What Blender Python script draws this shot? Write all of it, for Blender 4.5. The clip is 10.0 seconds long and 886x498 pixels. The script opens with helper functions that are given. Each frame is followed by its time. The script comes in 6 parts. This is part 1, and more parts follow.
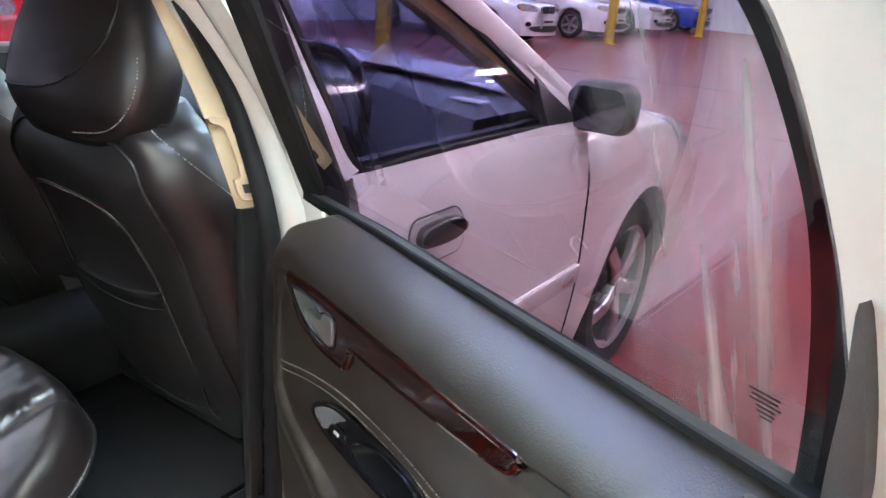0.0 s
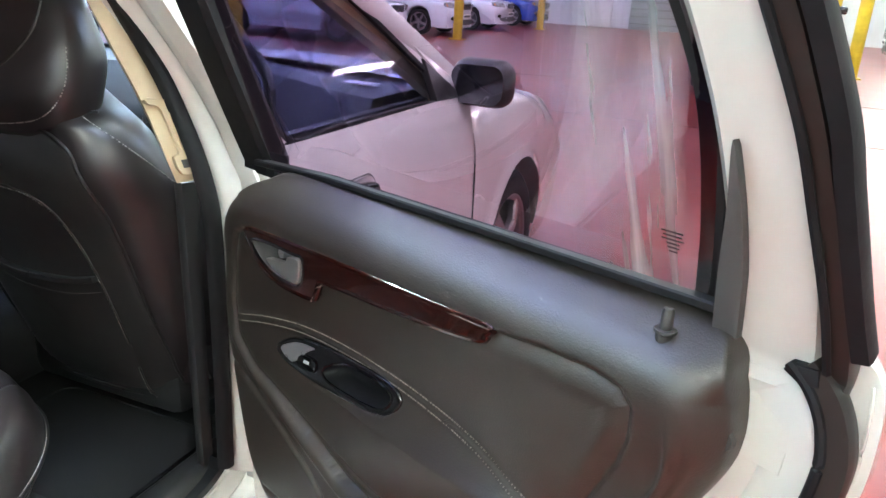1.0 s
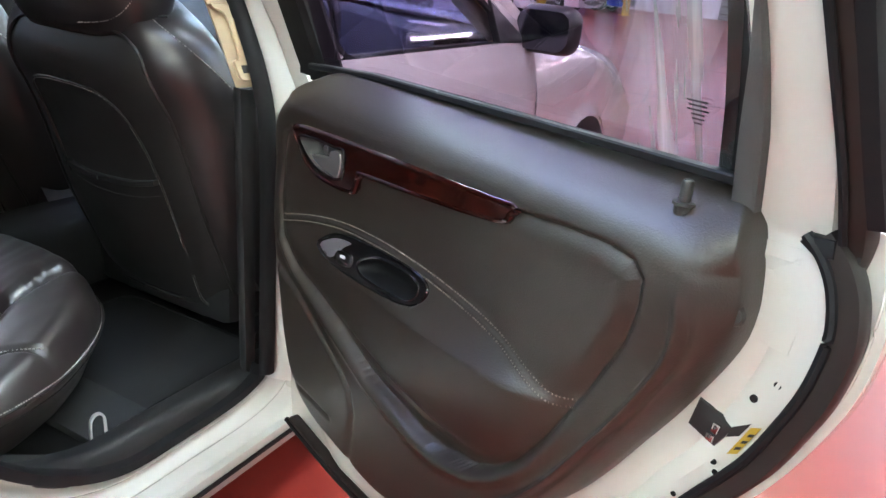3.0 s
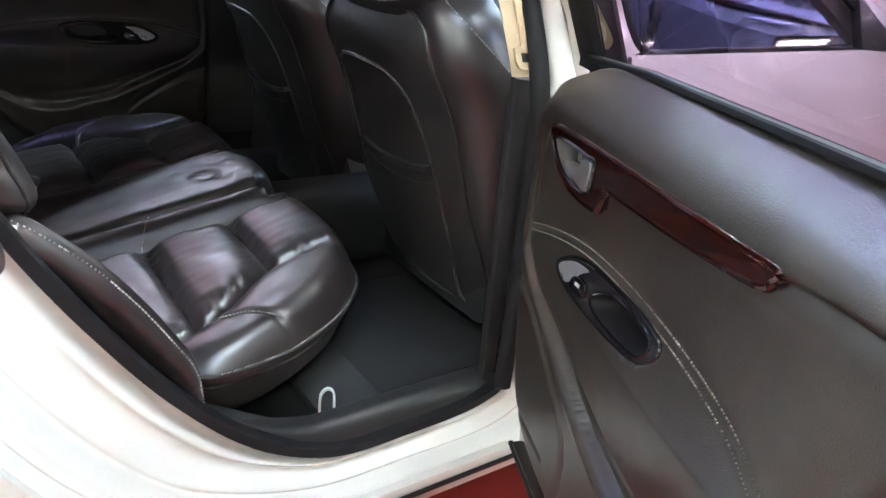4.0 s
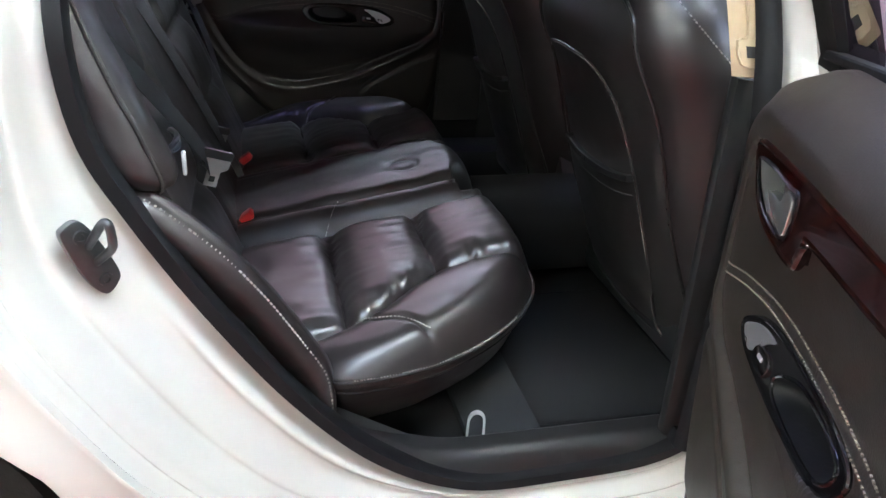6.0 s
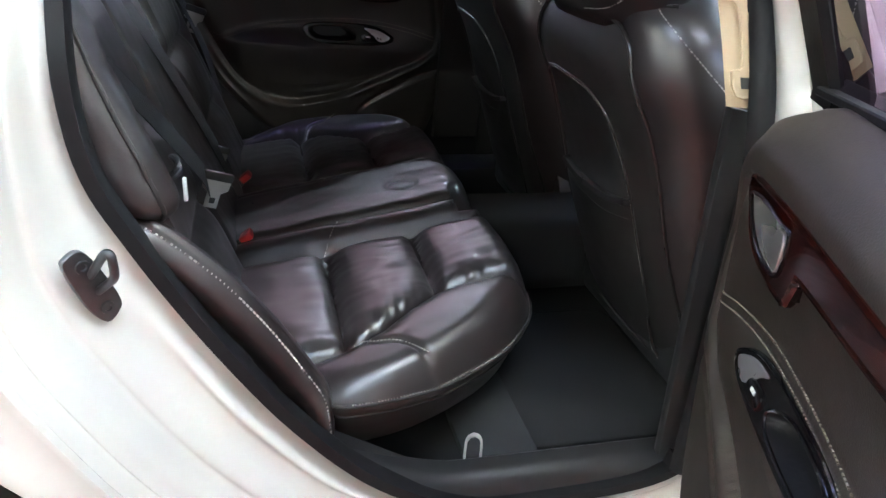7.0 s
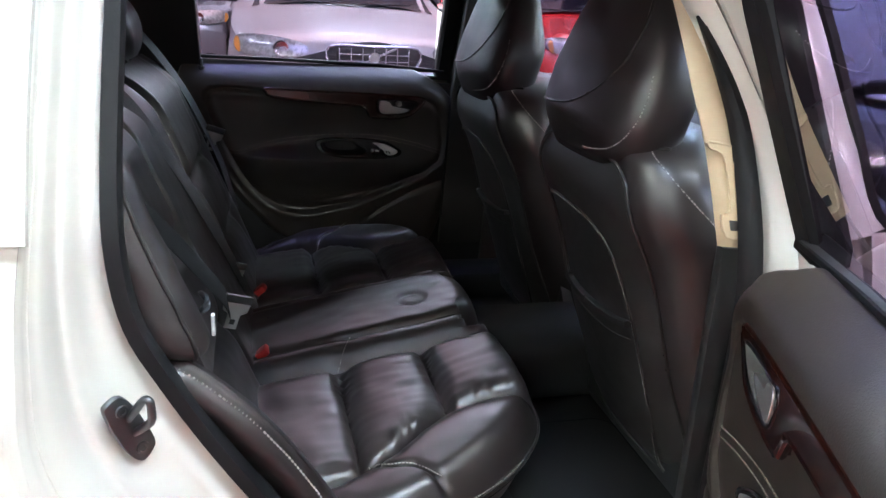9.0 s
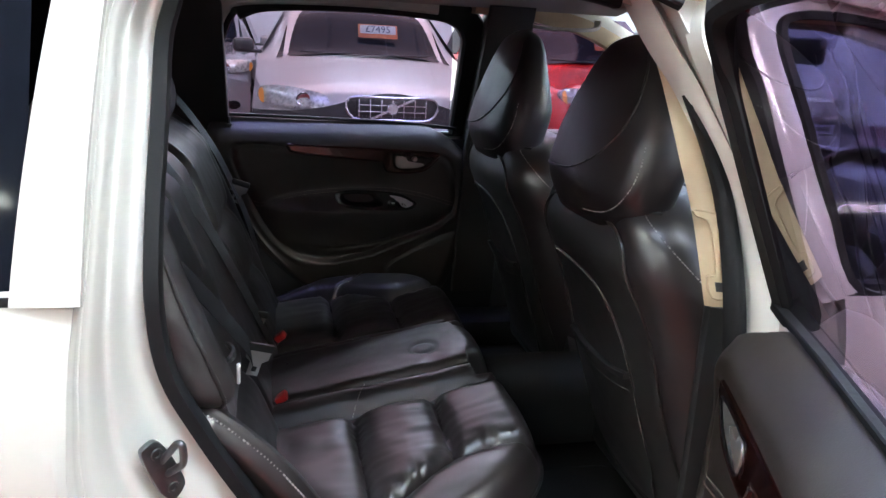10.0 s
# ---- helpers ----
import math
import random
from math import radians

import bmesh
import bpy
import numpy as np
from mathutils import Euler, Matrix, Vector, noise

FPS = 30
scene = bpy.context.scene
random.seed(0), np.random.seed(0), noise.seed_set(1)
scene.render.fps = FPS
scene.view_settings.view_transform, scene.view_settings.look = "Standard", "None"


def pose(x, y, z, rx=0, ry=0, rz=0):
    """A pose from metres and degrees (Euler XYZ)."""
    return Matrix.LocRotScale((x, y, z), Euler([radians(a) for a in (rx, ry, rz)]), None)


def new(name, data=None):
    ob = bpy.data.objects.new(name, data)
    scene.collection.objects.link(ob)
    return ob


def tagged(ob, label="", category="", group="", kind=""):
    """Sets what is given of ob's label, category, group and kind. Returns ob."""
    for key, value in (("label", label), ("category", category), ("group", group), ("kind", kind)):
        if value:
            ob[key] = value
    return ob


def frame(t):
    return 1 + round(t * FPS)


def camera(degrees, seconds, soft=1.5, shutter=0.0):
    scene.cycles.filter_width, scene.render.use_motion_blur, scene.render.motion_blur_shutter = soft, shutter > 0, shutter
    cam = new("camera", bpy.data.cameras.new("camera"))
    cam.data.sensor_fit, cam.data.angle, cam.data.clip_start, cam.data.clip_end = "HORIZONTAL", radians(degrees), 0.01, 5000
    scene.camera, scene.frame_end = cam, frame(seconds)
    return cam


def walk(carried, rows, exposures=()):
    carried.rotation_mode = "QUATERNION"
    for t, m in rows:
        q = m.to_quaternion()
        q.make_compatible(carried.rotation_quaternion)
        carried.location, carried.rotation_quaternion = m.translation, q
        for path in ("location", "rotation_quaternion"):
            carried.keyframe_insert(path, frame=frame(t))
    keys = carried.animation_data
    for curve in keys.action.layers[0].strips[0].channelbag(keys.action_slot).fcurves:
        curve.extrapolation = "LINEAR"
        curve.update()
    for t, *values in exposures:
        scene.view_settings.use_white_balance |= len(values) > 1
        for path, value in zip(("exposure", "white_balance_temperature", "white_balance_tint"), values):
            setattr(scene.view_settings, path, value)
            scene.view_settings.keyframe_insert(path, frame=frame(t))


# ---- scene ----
cam = camera(61.1, 10.0)
METRES, EYE, TILT, LEAN, TURN = 1.2, 1.30, -20.5, -4.5, 34.6
ROWS = [
    (0.0, 0.0, 0.0, 0.0, -0.0, -0.0, -0.0),
    (0.5, -0.0413, -0.0403, -0.0293, -6.06, -0.06, 3.58),
    (1.0, -0.1017, -0.1322, -0.0696, -10.21, -0.39, 5.16),
    (1.5, -0.1318, -0.1843, -0.1054, -11.43, -0.58, 5.78),
    (2.0, -0.1466, -0.1905, -0.1515, -12.26, -1.0, 6.47),
    (3.5, -0.0171, -0.0939, -0.1598, 5.4, -1.78, -3.91),
    (4.0, 0.0093, 0.0049, -0.1407, 19.67, -3.05, -8.34),
    (4.5, -0.0013, 0.114, -0.1214, 30.14, -4.79, -11.18),
    (5.0, 0.0137, 0.1569, -0.1147, 37.19, -6.59, -13.02),
    (6.5, 0.0446, 0.1799, -0.0888, 40.03, -7.6, -13.57),
    (7.0, 0.041, 0.1731, -0.0773, 39.79, -6.89, -13.72),
    (7.5, 0.037, 0.1667, -0.0574, 39.66, -5.96, -13.67),
    (8.0, 0.0353, 0.1561, -0.0428, 39.54, -4.49, -13.43),
    (8.5, 0.0406, 0.1398, -0.0298, 39.64, -2.98, -13.24),
    (9.0, 0.0532, 0.113, -0.0143, 39.87, -0.73, -13.32),
    (9.5, 0.08, 0.0816, -0.0003, 40.41, 1.11, -13.5),
    (10.0, 0.112, 0.0547, 0.0105, 41.23, 2.08, -13.78),
]
walk(cam, [(t, pose(1.66, -0.85, EYE, TILT, LEAN, TURN) @ pose(METRES * x, METRES * y, METRES * z, 90 + pitch, roll, yaw)) for t, x, y, z, yaw, pitch, roll in ROWS],
     [(0.0, 1.98, 6500, 1), (1.0, 2.0, 6500, -1), (2.0, 1.86, 6500, 2), (3.5, 1.98, 6500, 0), (4.0, 2.15, 6500, 3), (5.0, 1.92, 6500, 4), (6.5, 1.92, 6500, 4), (8.5, 1.98, 6500, 4), (10.0, 1.64, 6500, 5)])

# ---- light: a windowless showroom under fluorescent tubes ----
scene.view_settings.exposure = 1.6
world = bpy.data.worlds.new("world")
scene.world = world
world.use_nodes = True
world.node_tree.nodes["Background"].inputs[0].default_value = (0.75, 0.78, 0.9, 1)
world.node_tree.nodes["Background"].inputs[1].default_value = 0.05
TUBE_POWER = 54.0


# ---- materials ----
def rgb(r, g, b):
    return (r, g, b, 1)


def shader(name, colour, rough=0.5, metal=0.0, coat=0.0, spec=0.5, mottle=0.12, scale=6.0, bump=0.0, bump_scale=200.0, per_object=0.0, second=None, blotch=2.0, rough_var=0.08):
    """A surface with broad blotches, fine grain and relief in real-world size."""
    m = bpy.data.materials.new(name)
    m.use_nodes = True
    nt = m.node_tree
    b = nt.nodes["Principled BSDF"]
    b.inputs["Metallic"].default_value = metal
    b.inputs["Coat Weight"].default_value = coat
    b.inputs["Coat Roughness"].default_value = 0.04
    b.inputs["Specular IOR Level"].default_value = spec
    co = nt.nodes.new("ShaderNodeTexCoord")
    big = nt.nodes.new("ShaderNodeTexNoise")
    big.inputs["Scale"].default_value = blotch
    big.inputs["Detail"].default_value = 4
    nt.links.new(co.outputs["Object"], big.inputs["Vector"])
    fine = nt.nodes.new("ShaderNodeTexNoise")
    fine.inputs["Scale"].default_value = scale
    fine.inputs["Detail"].default_value = 6
    nt.links.new(co.outputs["Object"], fine.inputs["Vector"])
    ramp = nt.nodes.new("ShaderNodeValToRGB")
    c2 = second or tuple(max(0.0, c * (1 - 2.2 * mottle)) for c in colour)
    ramp.color_ramp.elements[0].position, ramp.color_ramp.elements[1].position = 0.32, 0.68
    ramp.color_ramp.elements[0].color, ramp.color_ramp.elements[1].color = rgb(*c2), rgb(*colour)
    nt.links.new(big.outputs["Fac"], ramp.inputs["Fac"])
    mix = nt.nodes.new("ShaderNodeMix")
    mix.data_type, mix.blend_type = "RGBA", "MULTIPLY"
    mix.inputs[0].default_value = min(1.0, mottle * 2)
    nt.links.new(ramp.outputs["Color"], mix.inputs[6])
    nt.links.new(fine.outputs["Fac"], mix.inputs[7])
    nt.links.new(mix.outputs[2], b.inputs["Base Color"])
    rr = nt.nodes.new("ShaderNodeMapRange")
    rr.inputs[3].default_value, rr.inputs[4].default_value = max(0.02, rough - rough_var), min(1.0, rough + rough_var)
    nt.links.new(fine.outputs["Fac"], rr.inputs[0])
    nt.links.new(rr.outputs[0], b.inputs["Roughness"])
    if bump:
        grain = nt.nodes.new("ShaderNodeTexNoise")
        grain.inputs["Scale"].default_value = bump_scale
        grain.inputs["Detail"].default_value = 3
        nt.links.new(co.outputs["Object"], grain.inputs["Vector"])
        bn = nt.nodes.new("ShaderNodeBump")
        bn.inputs["Strength"].default_value = bump
        bn.inputs["Distance"].default_value = 0.002
        nt.links.new(grain.outputs["Fac"], bn.inputs["Height"])
        nt.links.new(bn.outputs["Normal"], b.inputs["Normal"])
    return m


def leather(name, colour, second, rough, relief=0.35, wrinkle=0.25, spec=0.5, grain=260):
    """Hide with pebbled grain (cells) and soft creases."""
    m = shader(name, colour, rough, mottle=0.15, scale=25, second=second, blotch=5, spec=spec)
    nt = m.node_tree
    b = nt.nodes["Principled BSDF"]
    co = nt.nodes.new("ShaderNodeTexCoord")
    v = nt.nodes.new("ShaderNodeTexNoise")
    v.inputs["Scale"].default_value = grain
    v.inputs["Detail"].default_value = 2
    nt.links.new(co.outputs["Object"], v.inputs["Vector"])
    n = nt.nodes.new("ShaderNodeTexNoise")
    n.inputs["Scale"].default_value = 14
    n.inputs["Detail"].default_value = 5
    n.inputs["Distortion"].default_value = 0.3
    nt.links.new(co.outputs["Object"], n.inputs["Vector"])
    b1, b2 = nt.nodes.new("ShaderNodeBump"), nt.nodes.new("ShaderNodeBump")
    b1.inputs["Strength"].default_value, b1.inputs["Distance"].default_value = wrinkle, 0.003
    b2.inputs["Strength"].default_value, b2.inputs["Distance"].default_value = relief, 0.0008
    nt.links.new(n.outputs["Fac"], b1.inputs["Height"])
    nt.links.new(v.outputs["Fac"], b2.inputs["Height"])
    nt.links.new(b1.outputs["Normal"], b2.inputs["Normal"])
    nt.links.new(b2.outputs["Normal"], b.inputs["Normal"])
    return m


def glass_mat(name, tint, rough=0.0, film=0.07, streaks=None):
    """Tinted sheet glass: a tinted clear layer under a Fresnel gloss; streaks = (from, to, amount) pale reflection
    streaks painted along its width.
    """
    m = bpy.data.materials.new(name)
    m.use_nodes = True
    nt = m.node_tree
    nt.nodes.remove(nt.nodes["Principled BSDF"])
    t = nt.nodes.new("ShaderNodeBsdfTransparent")
    t.inputs[0].default_value = rgb(*tint)
    g = nt.nodes.new("ShaderNodeBsdfGlossy")
    g.inputs["Roughness"].default_value = rough
    lw = nt.nodes.new("ShaderNodeLayerWeight")
    lw.inputs["Blend"].default_value = 0.5
    pw = nt.nodes.new("ShaderNodeMath")
    pw.operation = "POWER"
    pw.inputs[1].default_value = 4.6
    nt.links.new(lw.outputs["Facing"], pw.inputs[0])
    f = nt.nodes.new("ShaderNodeMapRange")
    f.inputs[3].default_value, f.inputs[4].default_value = film, 0.95
    nt.links.new(pw.outputs[0], f.inputs[0])
    mx = nt.nodes.new("ShaderNodeMixShader")
    nt.links.new(f.outputs[0], mx.inputs[0])
    nt.links.new(t.outputs[0], mx.inputs[1])
    nt.links.new(g.outputs[0], mx.inputs[2])
    out = mx.outputs[0]
    # pale diffuse streaks stand in for the white jamb's reflection in the pane
    if streaks:
        a, b, amount = streaks
        tc = nt.nodes.new("ShaderNodeTexCoord")
        mp = nt.nodes.new("ShaderNodeMapping")
        mp.inputs["Scale"].default_value = (1.0, 0.0, 0.07)
        mp.inputs["Rotation"].default_value = (0, radians(-7), 0)
        nz = nt.nodes.new("ShaderNodeTexNoise")
        nz.inputs["Scale"].default_value, nz.inputs["Detail"].default_value = 34, 4
        nt.links.new(tc.outputs["Object"], mp.inputs[0])
        nt.links.new(mp.outputs[0], nz.inputs["Vector"])
        hard = nt.nodes.new("ShaderNodeMapRange")
        hard.inputs[1].default_value, hard.inputs[2].default_value = 0.42, 0.72
        nt.links.new(nz.outputs[0], hard.inputs[0])
        sep = nt.nodes.new("ShaderNodeSeparateXYZ")
        nt.links.new(tc.outputs["Object"], sep.inputs[0])
        band = nt.nodes.new("ShaderNodeValToRGB")
        band.color_ramp.interpolation = "EASE"
        band.color_ramp.elements[0].position, band.color_ramp.elements[0].color = a, (0, 0, 0, 1)
        band.color_ramp.elements[1].position, band.color_ramp.elements[1].color = b, (0, 0, 0, 1)
        band.color_ramp.elements.new(0.5 * (a + b)).color = (amount, amount, amount, 1)
        nt.links.new(sep.outputs["X"], band.inputs[0])
        mul = nt.nodes.new("ShaderNodeMath")
        mul.operation = "MULTIPLY"
        nt.links.new(hard.outputs[0], mul.inputs[0])
        nt.links.new(band.outputs[0], mul.inputs[1])
        streak_glare = nt.nodes.new("ShaderNodeBsdfDiffuse")
        streak_glare.inputs[0].default_value = rgb(0.74, 0.80, 0.78)
        glare_mix = nt.nodes.new("ShaderNodeMixShader")
        nt.links.new(mul.outputs[0], glare_mix.inputs[0])
        nt.links.new(out, glare_mix.inputs[1])
        nt.links.new(streak_glare.outputs[0], glare_mix.inputs[2])
        out = glare_mix.outputs[0]
    nt.links.new(out, nt.nodes["Material Output"].inputs[0])
    return m


def wood_mat():
    m = shader("burr_walnut", (0.16, 0.03, 0.012), 0.12, coat=1.0, mottle=0.3, scale=30)
    nt = m.node_tree
    b = nt.nodes["Principled BSDF"]
    co = nt.nodes.new("ShaderNodeTexCoord")
    mp = nt.nodes.new("ShaderNodeMapping")
    mp.inputs["Scale"].default_value = (9, 26, 26)
    n = nt.nodes.new("ShaderNodeTexNoise")
    n.inputs["Scale"].default_value, n.inputs["Detail"].default_value, n.inputs["Distortion"].default_value = 3.0, 8, 2.5
    r = nt.nodes.new("ShaderNodeValToRGB")
    r.color_ramp.elements[0].position, r.color_ramp.elements[1].position = 0.38, 0.66
    r.color_ramp.elements[0].color, r.color_ramp.elements[1].color = rgb(0.004, 0.0012, 0.001), rgb(0.036, 0.0055, 0.003)
    nt.links.new(co.outputs["Object"], mp.inputs[0])
    nt.links.new(mp.outputs[0], n.inputs["Vector"])
    nt.links.new(n.outputs["Fac"], r.inputs[0])
    nt.links.new(r.outputs[0], b.inputs["Base Color"])
    return m


def floor_mat():
    """Worn red floor paint, scuffed pale by tyres."""
    m = shader("red_floor_paint", (0.23, 0.026, 0.020), 0.30, spec=0.3, mottle=0.1, scale=3, second=(0.16, 0.019, 0.016), blotch=0.7, rough_var=0.015)
    nt = m.node_tree
    b = nt.nodes["Principled BSDF"]
    src = b.inputs["Base Color"].links[0].from_socket
    co = nt.nodes.new("ShaderNodeTexCoord")
    n = nt.nodes.new("ShaderNodeTexNoise")
    n.inputs["Scale"].default_value, n.inputs["Detail"].default_value, n.inputs["Distortion"].default_value = 0.45, 4, 0.5
    nt.links.new(co.outputs["Object"], n.inputs["Vector"])
    r = nt.nodes.new("ShaderNodeValToRGB")
    r.color_ramp.elements[0].position, r.color_ramp.elements[1].position = 0.42, 0.80
    r.color_ramp.elements[0].color, r.color_ramp.elements[1].color = rgb(0, 0, 0), rgb(0.40, 0.40, 0.40)
    nt.links.new(n.outputs["Fac"], r.inputs[0])
    mx = nt.nodes.new("ShaderNodeMix")
    mx.data_type = "RGBA"
    nt.links.new(r.outputs[0], mx.inputs[0])
    nt.links.new(src, mx.inputs[6])
    mx.inputs[7].default_value = rgb(0.28, 0.085, 0.085)
    nt.links.new(mx.outputs[2], b.inputs["Base Color"])
    return m


def lamp_mat(name, colour, strength):
    m = bpy.data.materials.new(name)
    m.use_nodes = True
    b = m.node_tree.nodes["Principled BSDF"]
    b.inputs["Emission Color"].default_value = rgb(*colour)
    b.inputs["Emission Strength"].default_value = strength
    b.inputs["Base Color"].default_value = rgb(0.8, 0.8, 0.8)
    return m


PAINT = shader("pearl_white_paint", (0.68, 0.675, 0.62), 0.22, coat=1.0, mottle=0.015, scale=4, blotch=1.0, rough_var=0.02)
SEAT = leather("black_seat_leather", (0.031, 0.0245, 0.025), (0.021, 0.0168, 0.0172), 0.35, relief=0.10, wrinkle=0.10, spec=0.75)
SEAT_BACK = leather("black_vinyl", (0.036, 0.0325, 0.031), (0.028, 0.025, 0.0245), 0.38, relief=0.08, wrinkle=0.04, spec=0.8)
PANEL = leather("charcoal_door_vinyl", (0.042, 0.0345, 0.028), (0.032, 0.026, 0.0215), 0.37, relief=0.4, wrinkle=0.0, spec=0.68, grain=480)
PANEL_DARK = shader("charcoal_plastic", (0.04, 0.037, 0.035), 0.5, mottle=0.1, scale=40, bump=0.3, bump_scale=600)
RUBBER = shader("black_rubber", (0.012, 0.012, 0.014), 0.6, spec=0.25, mottle=0.15, scale=30, bump=0.15, bump_scale=150)
RUBBER_BROWN = shader("brown_black_rubber", (0.022, 0.017, 0.015), 0.45, mottle=0.15, scale=30)
BLACK = shader("black_plastic", (0.027, 0.027, 0.028), 0.35, mottle=0.1, scale=40, bump=0.15, bump_scale=500)
GLOSS_BLACK = shader("gloss_black_plastic", (0.008, 0.008, 0.009), 0.12, mottle=0.1, coat=0.5)
GREY_TRIM = shader("grey_trim_plastic", (0.09, 0.09, 0.088), 0.55, mottle=0.1, scale=60, bump=0.3, bump_scale=700)
BEIGE = shader("beige_trim_plastic", (0.55, 0.43, 0.27), 0.5, mottle=0.05, scale=60, bump=0.2, bump_scale=500)
HEADLINER = shader("grey_beige_headliner", (0.50, 0.45, 0.41), 0.9, mottle=0.1, scale=300, bump=0.4, bump_scale=900)
CARPET = shader("black_carpet", (0.020, 0.0205, 0.022), 0.95, mottle=0.25, scale=250, bump=0.8, bump_scale=700)
STITCH = shader("pale_grey_thread", (0.62, 0.60, 0.56), 0.7, mottle=0.2, scale=400)
DOOR_STITCH = shader("dull_beige_thread", (0.36, 0.325, 0.27), 0.7, mottle=0.2, scale=400)
PIPING = shader("black_piping", (0.03, 0.028, 0.028), 0.3, mottle=0.1, scale=100)
WOOD = wood_mat()
CHROME = shader("chrome", (0.75, 0.75, 0.76), 0.12, metal=1.0, mottle=0.03, scale=80)
SATIN = shader("satin_silver", (0.62, 0.61, 0.58), 0.32, metal=0.85, mottle=0.05, scale=120)
STEEL = shader("dark_steel", (0.20, 0.21, 0.22), 0.36, metal=0.9, mottle=0.2, scale=60)
RED_PLASTIC = shader("red_plastic", (0.55, 0.03, 0.03), 0.35, mottle=0.1)
WEBBING = shader("black_webbing", (0.022, 0.021, 0.024), 0.55, mottle=0.3, scale=500, bump=0.6, bump_scale=900)
WHITE_PLASTIC = shader("white_plastic", (0.75, 0.75, 0.73), 0.4, mottle=0.05)
YELLOW_LABEL = shader("yellow_label", (0.75, 0.5, 0.05), 0.5, mottle=0.15)
GLASS = glass_mat("violet_tinted_glass", (0.335, 0.24, 0.345), film=0.10, streaks=(0.71, 0.92, 0.5))
GLASS_FAINT = glass_mat("faintly_tinted_glass", (0.36, 0.30, 0.38), film=0.03)
GLASS_PLAIN = glass_mat("clear_glass", (0.60, 0.64, 0.84), film=0.014)
GLASS_DARK = shader("dark_window_glass", (0.008, 0.010, 0.016), 0.04, mottle=0.1, spec=0.05)
TYRE = shader("tyre_rubber", (0.018, 0.018, 0.018), 0.75, mottle=0.2, scale=60, bump=0.3, bump_scale=150)
ALLOY = shader("alloy_wheel", (0.5, 0.5, 0.5), 0.3, metal=0.9, mottle=0.1, scale=50)
FLOOR = floor_mat()
WALL = shader("white_wall_paint", (0.68, 0.69, 0.72), 0.7, mottle=0.08, scale=3, blotch=0.5, bump=0.3, bump_scale=40)
CEILING = shader("grey_ceiling_sheet", (0.62, 0.61, 0.61), 0.7, mottle=0.1, scale=3)
YELLOW = shader("yellow_post_paint", (0.72, 0.48, 0.03), 0.4, mottle=0.15, scale=8, bump=0.2, bump_scale=60)
SKYLIGHT = lamp_mat("skylight_daylight", (0.62, 0.75, 1.0), 6.5)
BLUE_SKYLIGHT = lamp_mat("blue_skylight_daylight", (0.42, 0.50, 1.0), 6.2)
# glow of an added fill panel, not a known source
WARM_FILL = lamp_mat("warm_fill_glow", (1.0, 0.81, 0.84), 2.5)
GLINT_LENS = shader("glint_lens", (0.55, 0.56, 0.58), 0.3, metal=0.75, mottle=0.03, scale=80)
BRIGHT = shader("bright_trim", (0.7, 0.7, 0.72), 0.25, metal=0.6, mottle=0.03, scale=80)
TUBE_COOL = lamp_mat("cool_fluorescent_tube", (0.66, 0.87, 1.0), TUBE_POWER)
TUBE_WARM = lamp_mat("warm_fluorescent_tube", (0.92, 0.97, 0.92), TUBE_POWER)


# ---- mesh helpers ----
def part(name, bm, material, parent=None, label="", sharp=35):
    me = bpy.data.meshes.new(name)
    bm.to_mesh(me)
    bm.free()
    me.materials.append(material)
    me.shade_smooth()
    me.set_sharp_from_angle(angle=radians(sharp))
    ob = new(name, me)
    ob.parent = parent
    if label:
        tagged(ob, label)
    return ob


def thing(name, label, category, m=None, group="", kind=""):
    ob = new(name)
    ob.empty_display_size = 0.1
    if m:
        ob.matrix_basis = m
    return tagged(ob, label, category, group, kind)


def setting(name, bm, material, label, sharp=35):
    return tagged(part(name, bm, material, None, label, sharp), kind="structure", category=name.split("_")[0])


def lerp(a, b, t):
    return a + (b - a) * t


def curve(x, pts):
    """A smooth function through (x, value) pairs that never overshoots them."""
    if x <= pts[0][0]:
        return pts[0][1]
    if x >= pts[-1][0]:
        return pts[-1][1]
    i = next(k for k in range(len(pts) - 1) if x <= pts[k + 1][0])

    def rise(k):
        return (pts[k + 1][1] - pts[k][1]) / (pts[k + 1][0] - pts[k][0])

    def slope(k):
        if k == 0:
            return rise(0)
        if k == len(pts) - 1:
            return rise(k - 1)
        p, q = rise(k - 1), rise(k)
        return 0.0 if p * q <= 0 else 2 * p * q / (p + q)
    w = pts[i + 1][0] - pts[i][0]
    t = (x - pts[i][0]) / w
    return ((2 * t ** 3 - 3 * t * t + 1) * pts[i][1] + (t ** 3 - 2 * t * t + t) * w * slope(i)
            + (3 * t * t - 2 * t ** 3) * pts[i + 1][1] + (t ** 3 - t * t) * w * slope(i + 1))


def smooth(pts, n=6, closed=False):
    """A round line (Catmull-Rom) through points of any dimension."""
    p = [Vector(a) for a in pts]
    k, out = len(p), []
    for i in range(k if closed else k - 1):
        a, b, c, d = (p[(i + j) % k] if closed else p[min(max(i + j, 0), k - 1)] for j in (-1, 0, 1, 2))
        for s in range(n):
            t = s / n
            out.append(0.5 * ((2 * b) + (c - a) * t + (2 * a - 5 * b + 4 * c - d) * t * t + (3 * b - a - 3 * c + d) * t ** 3))
    if not closed:
        out.append(p[-1].copy())
    return out


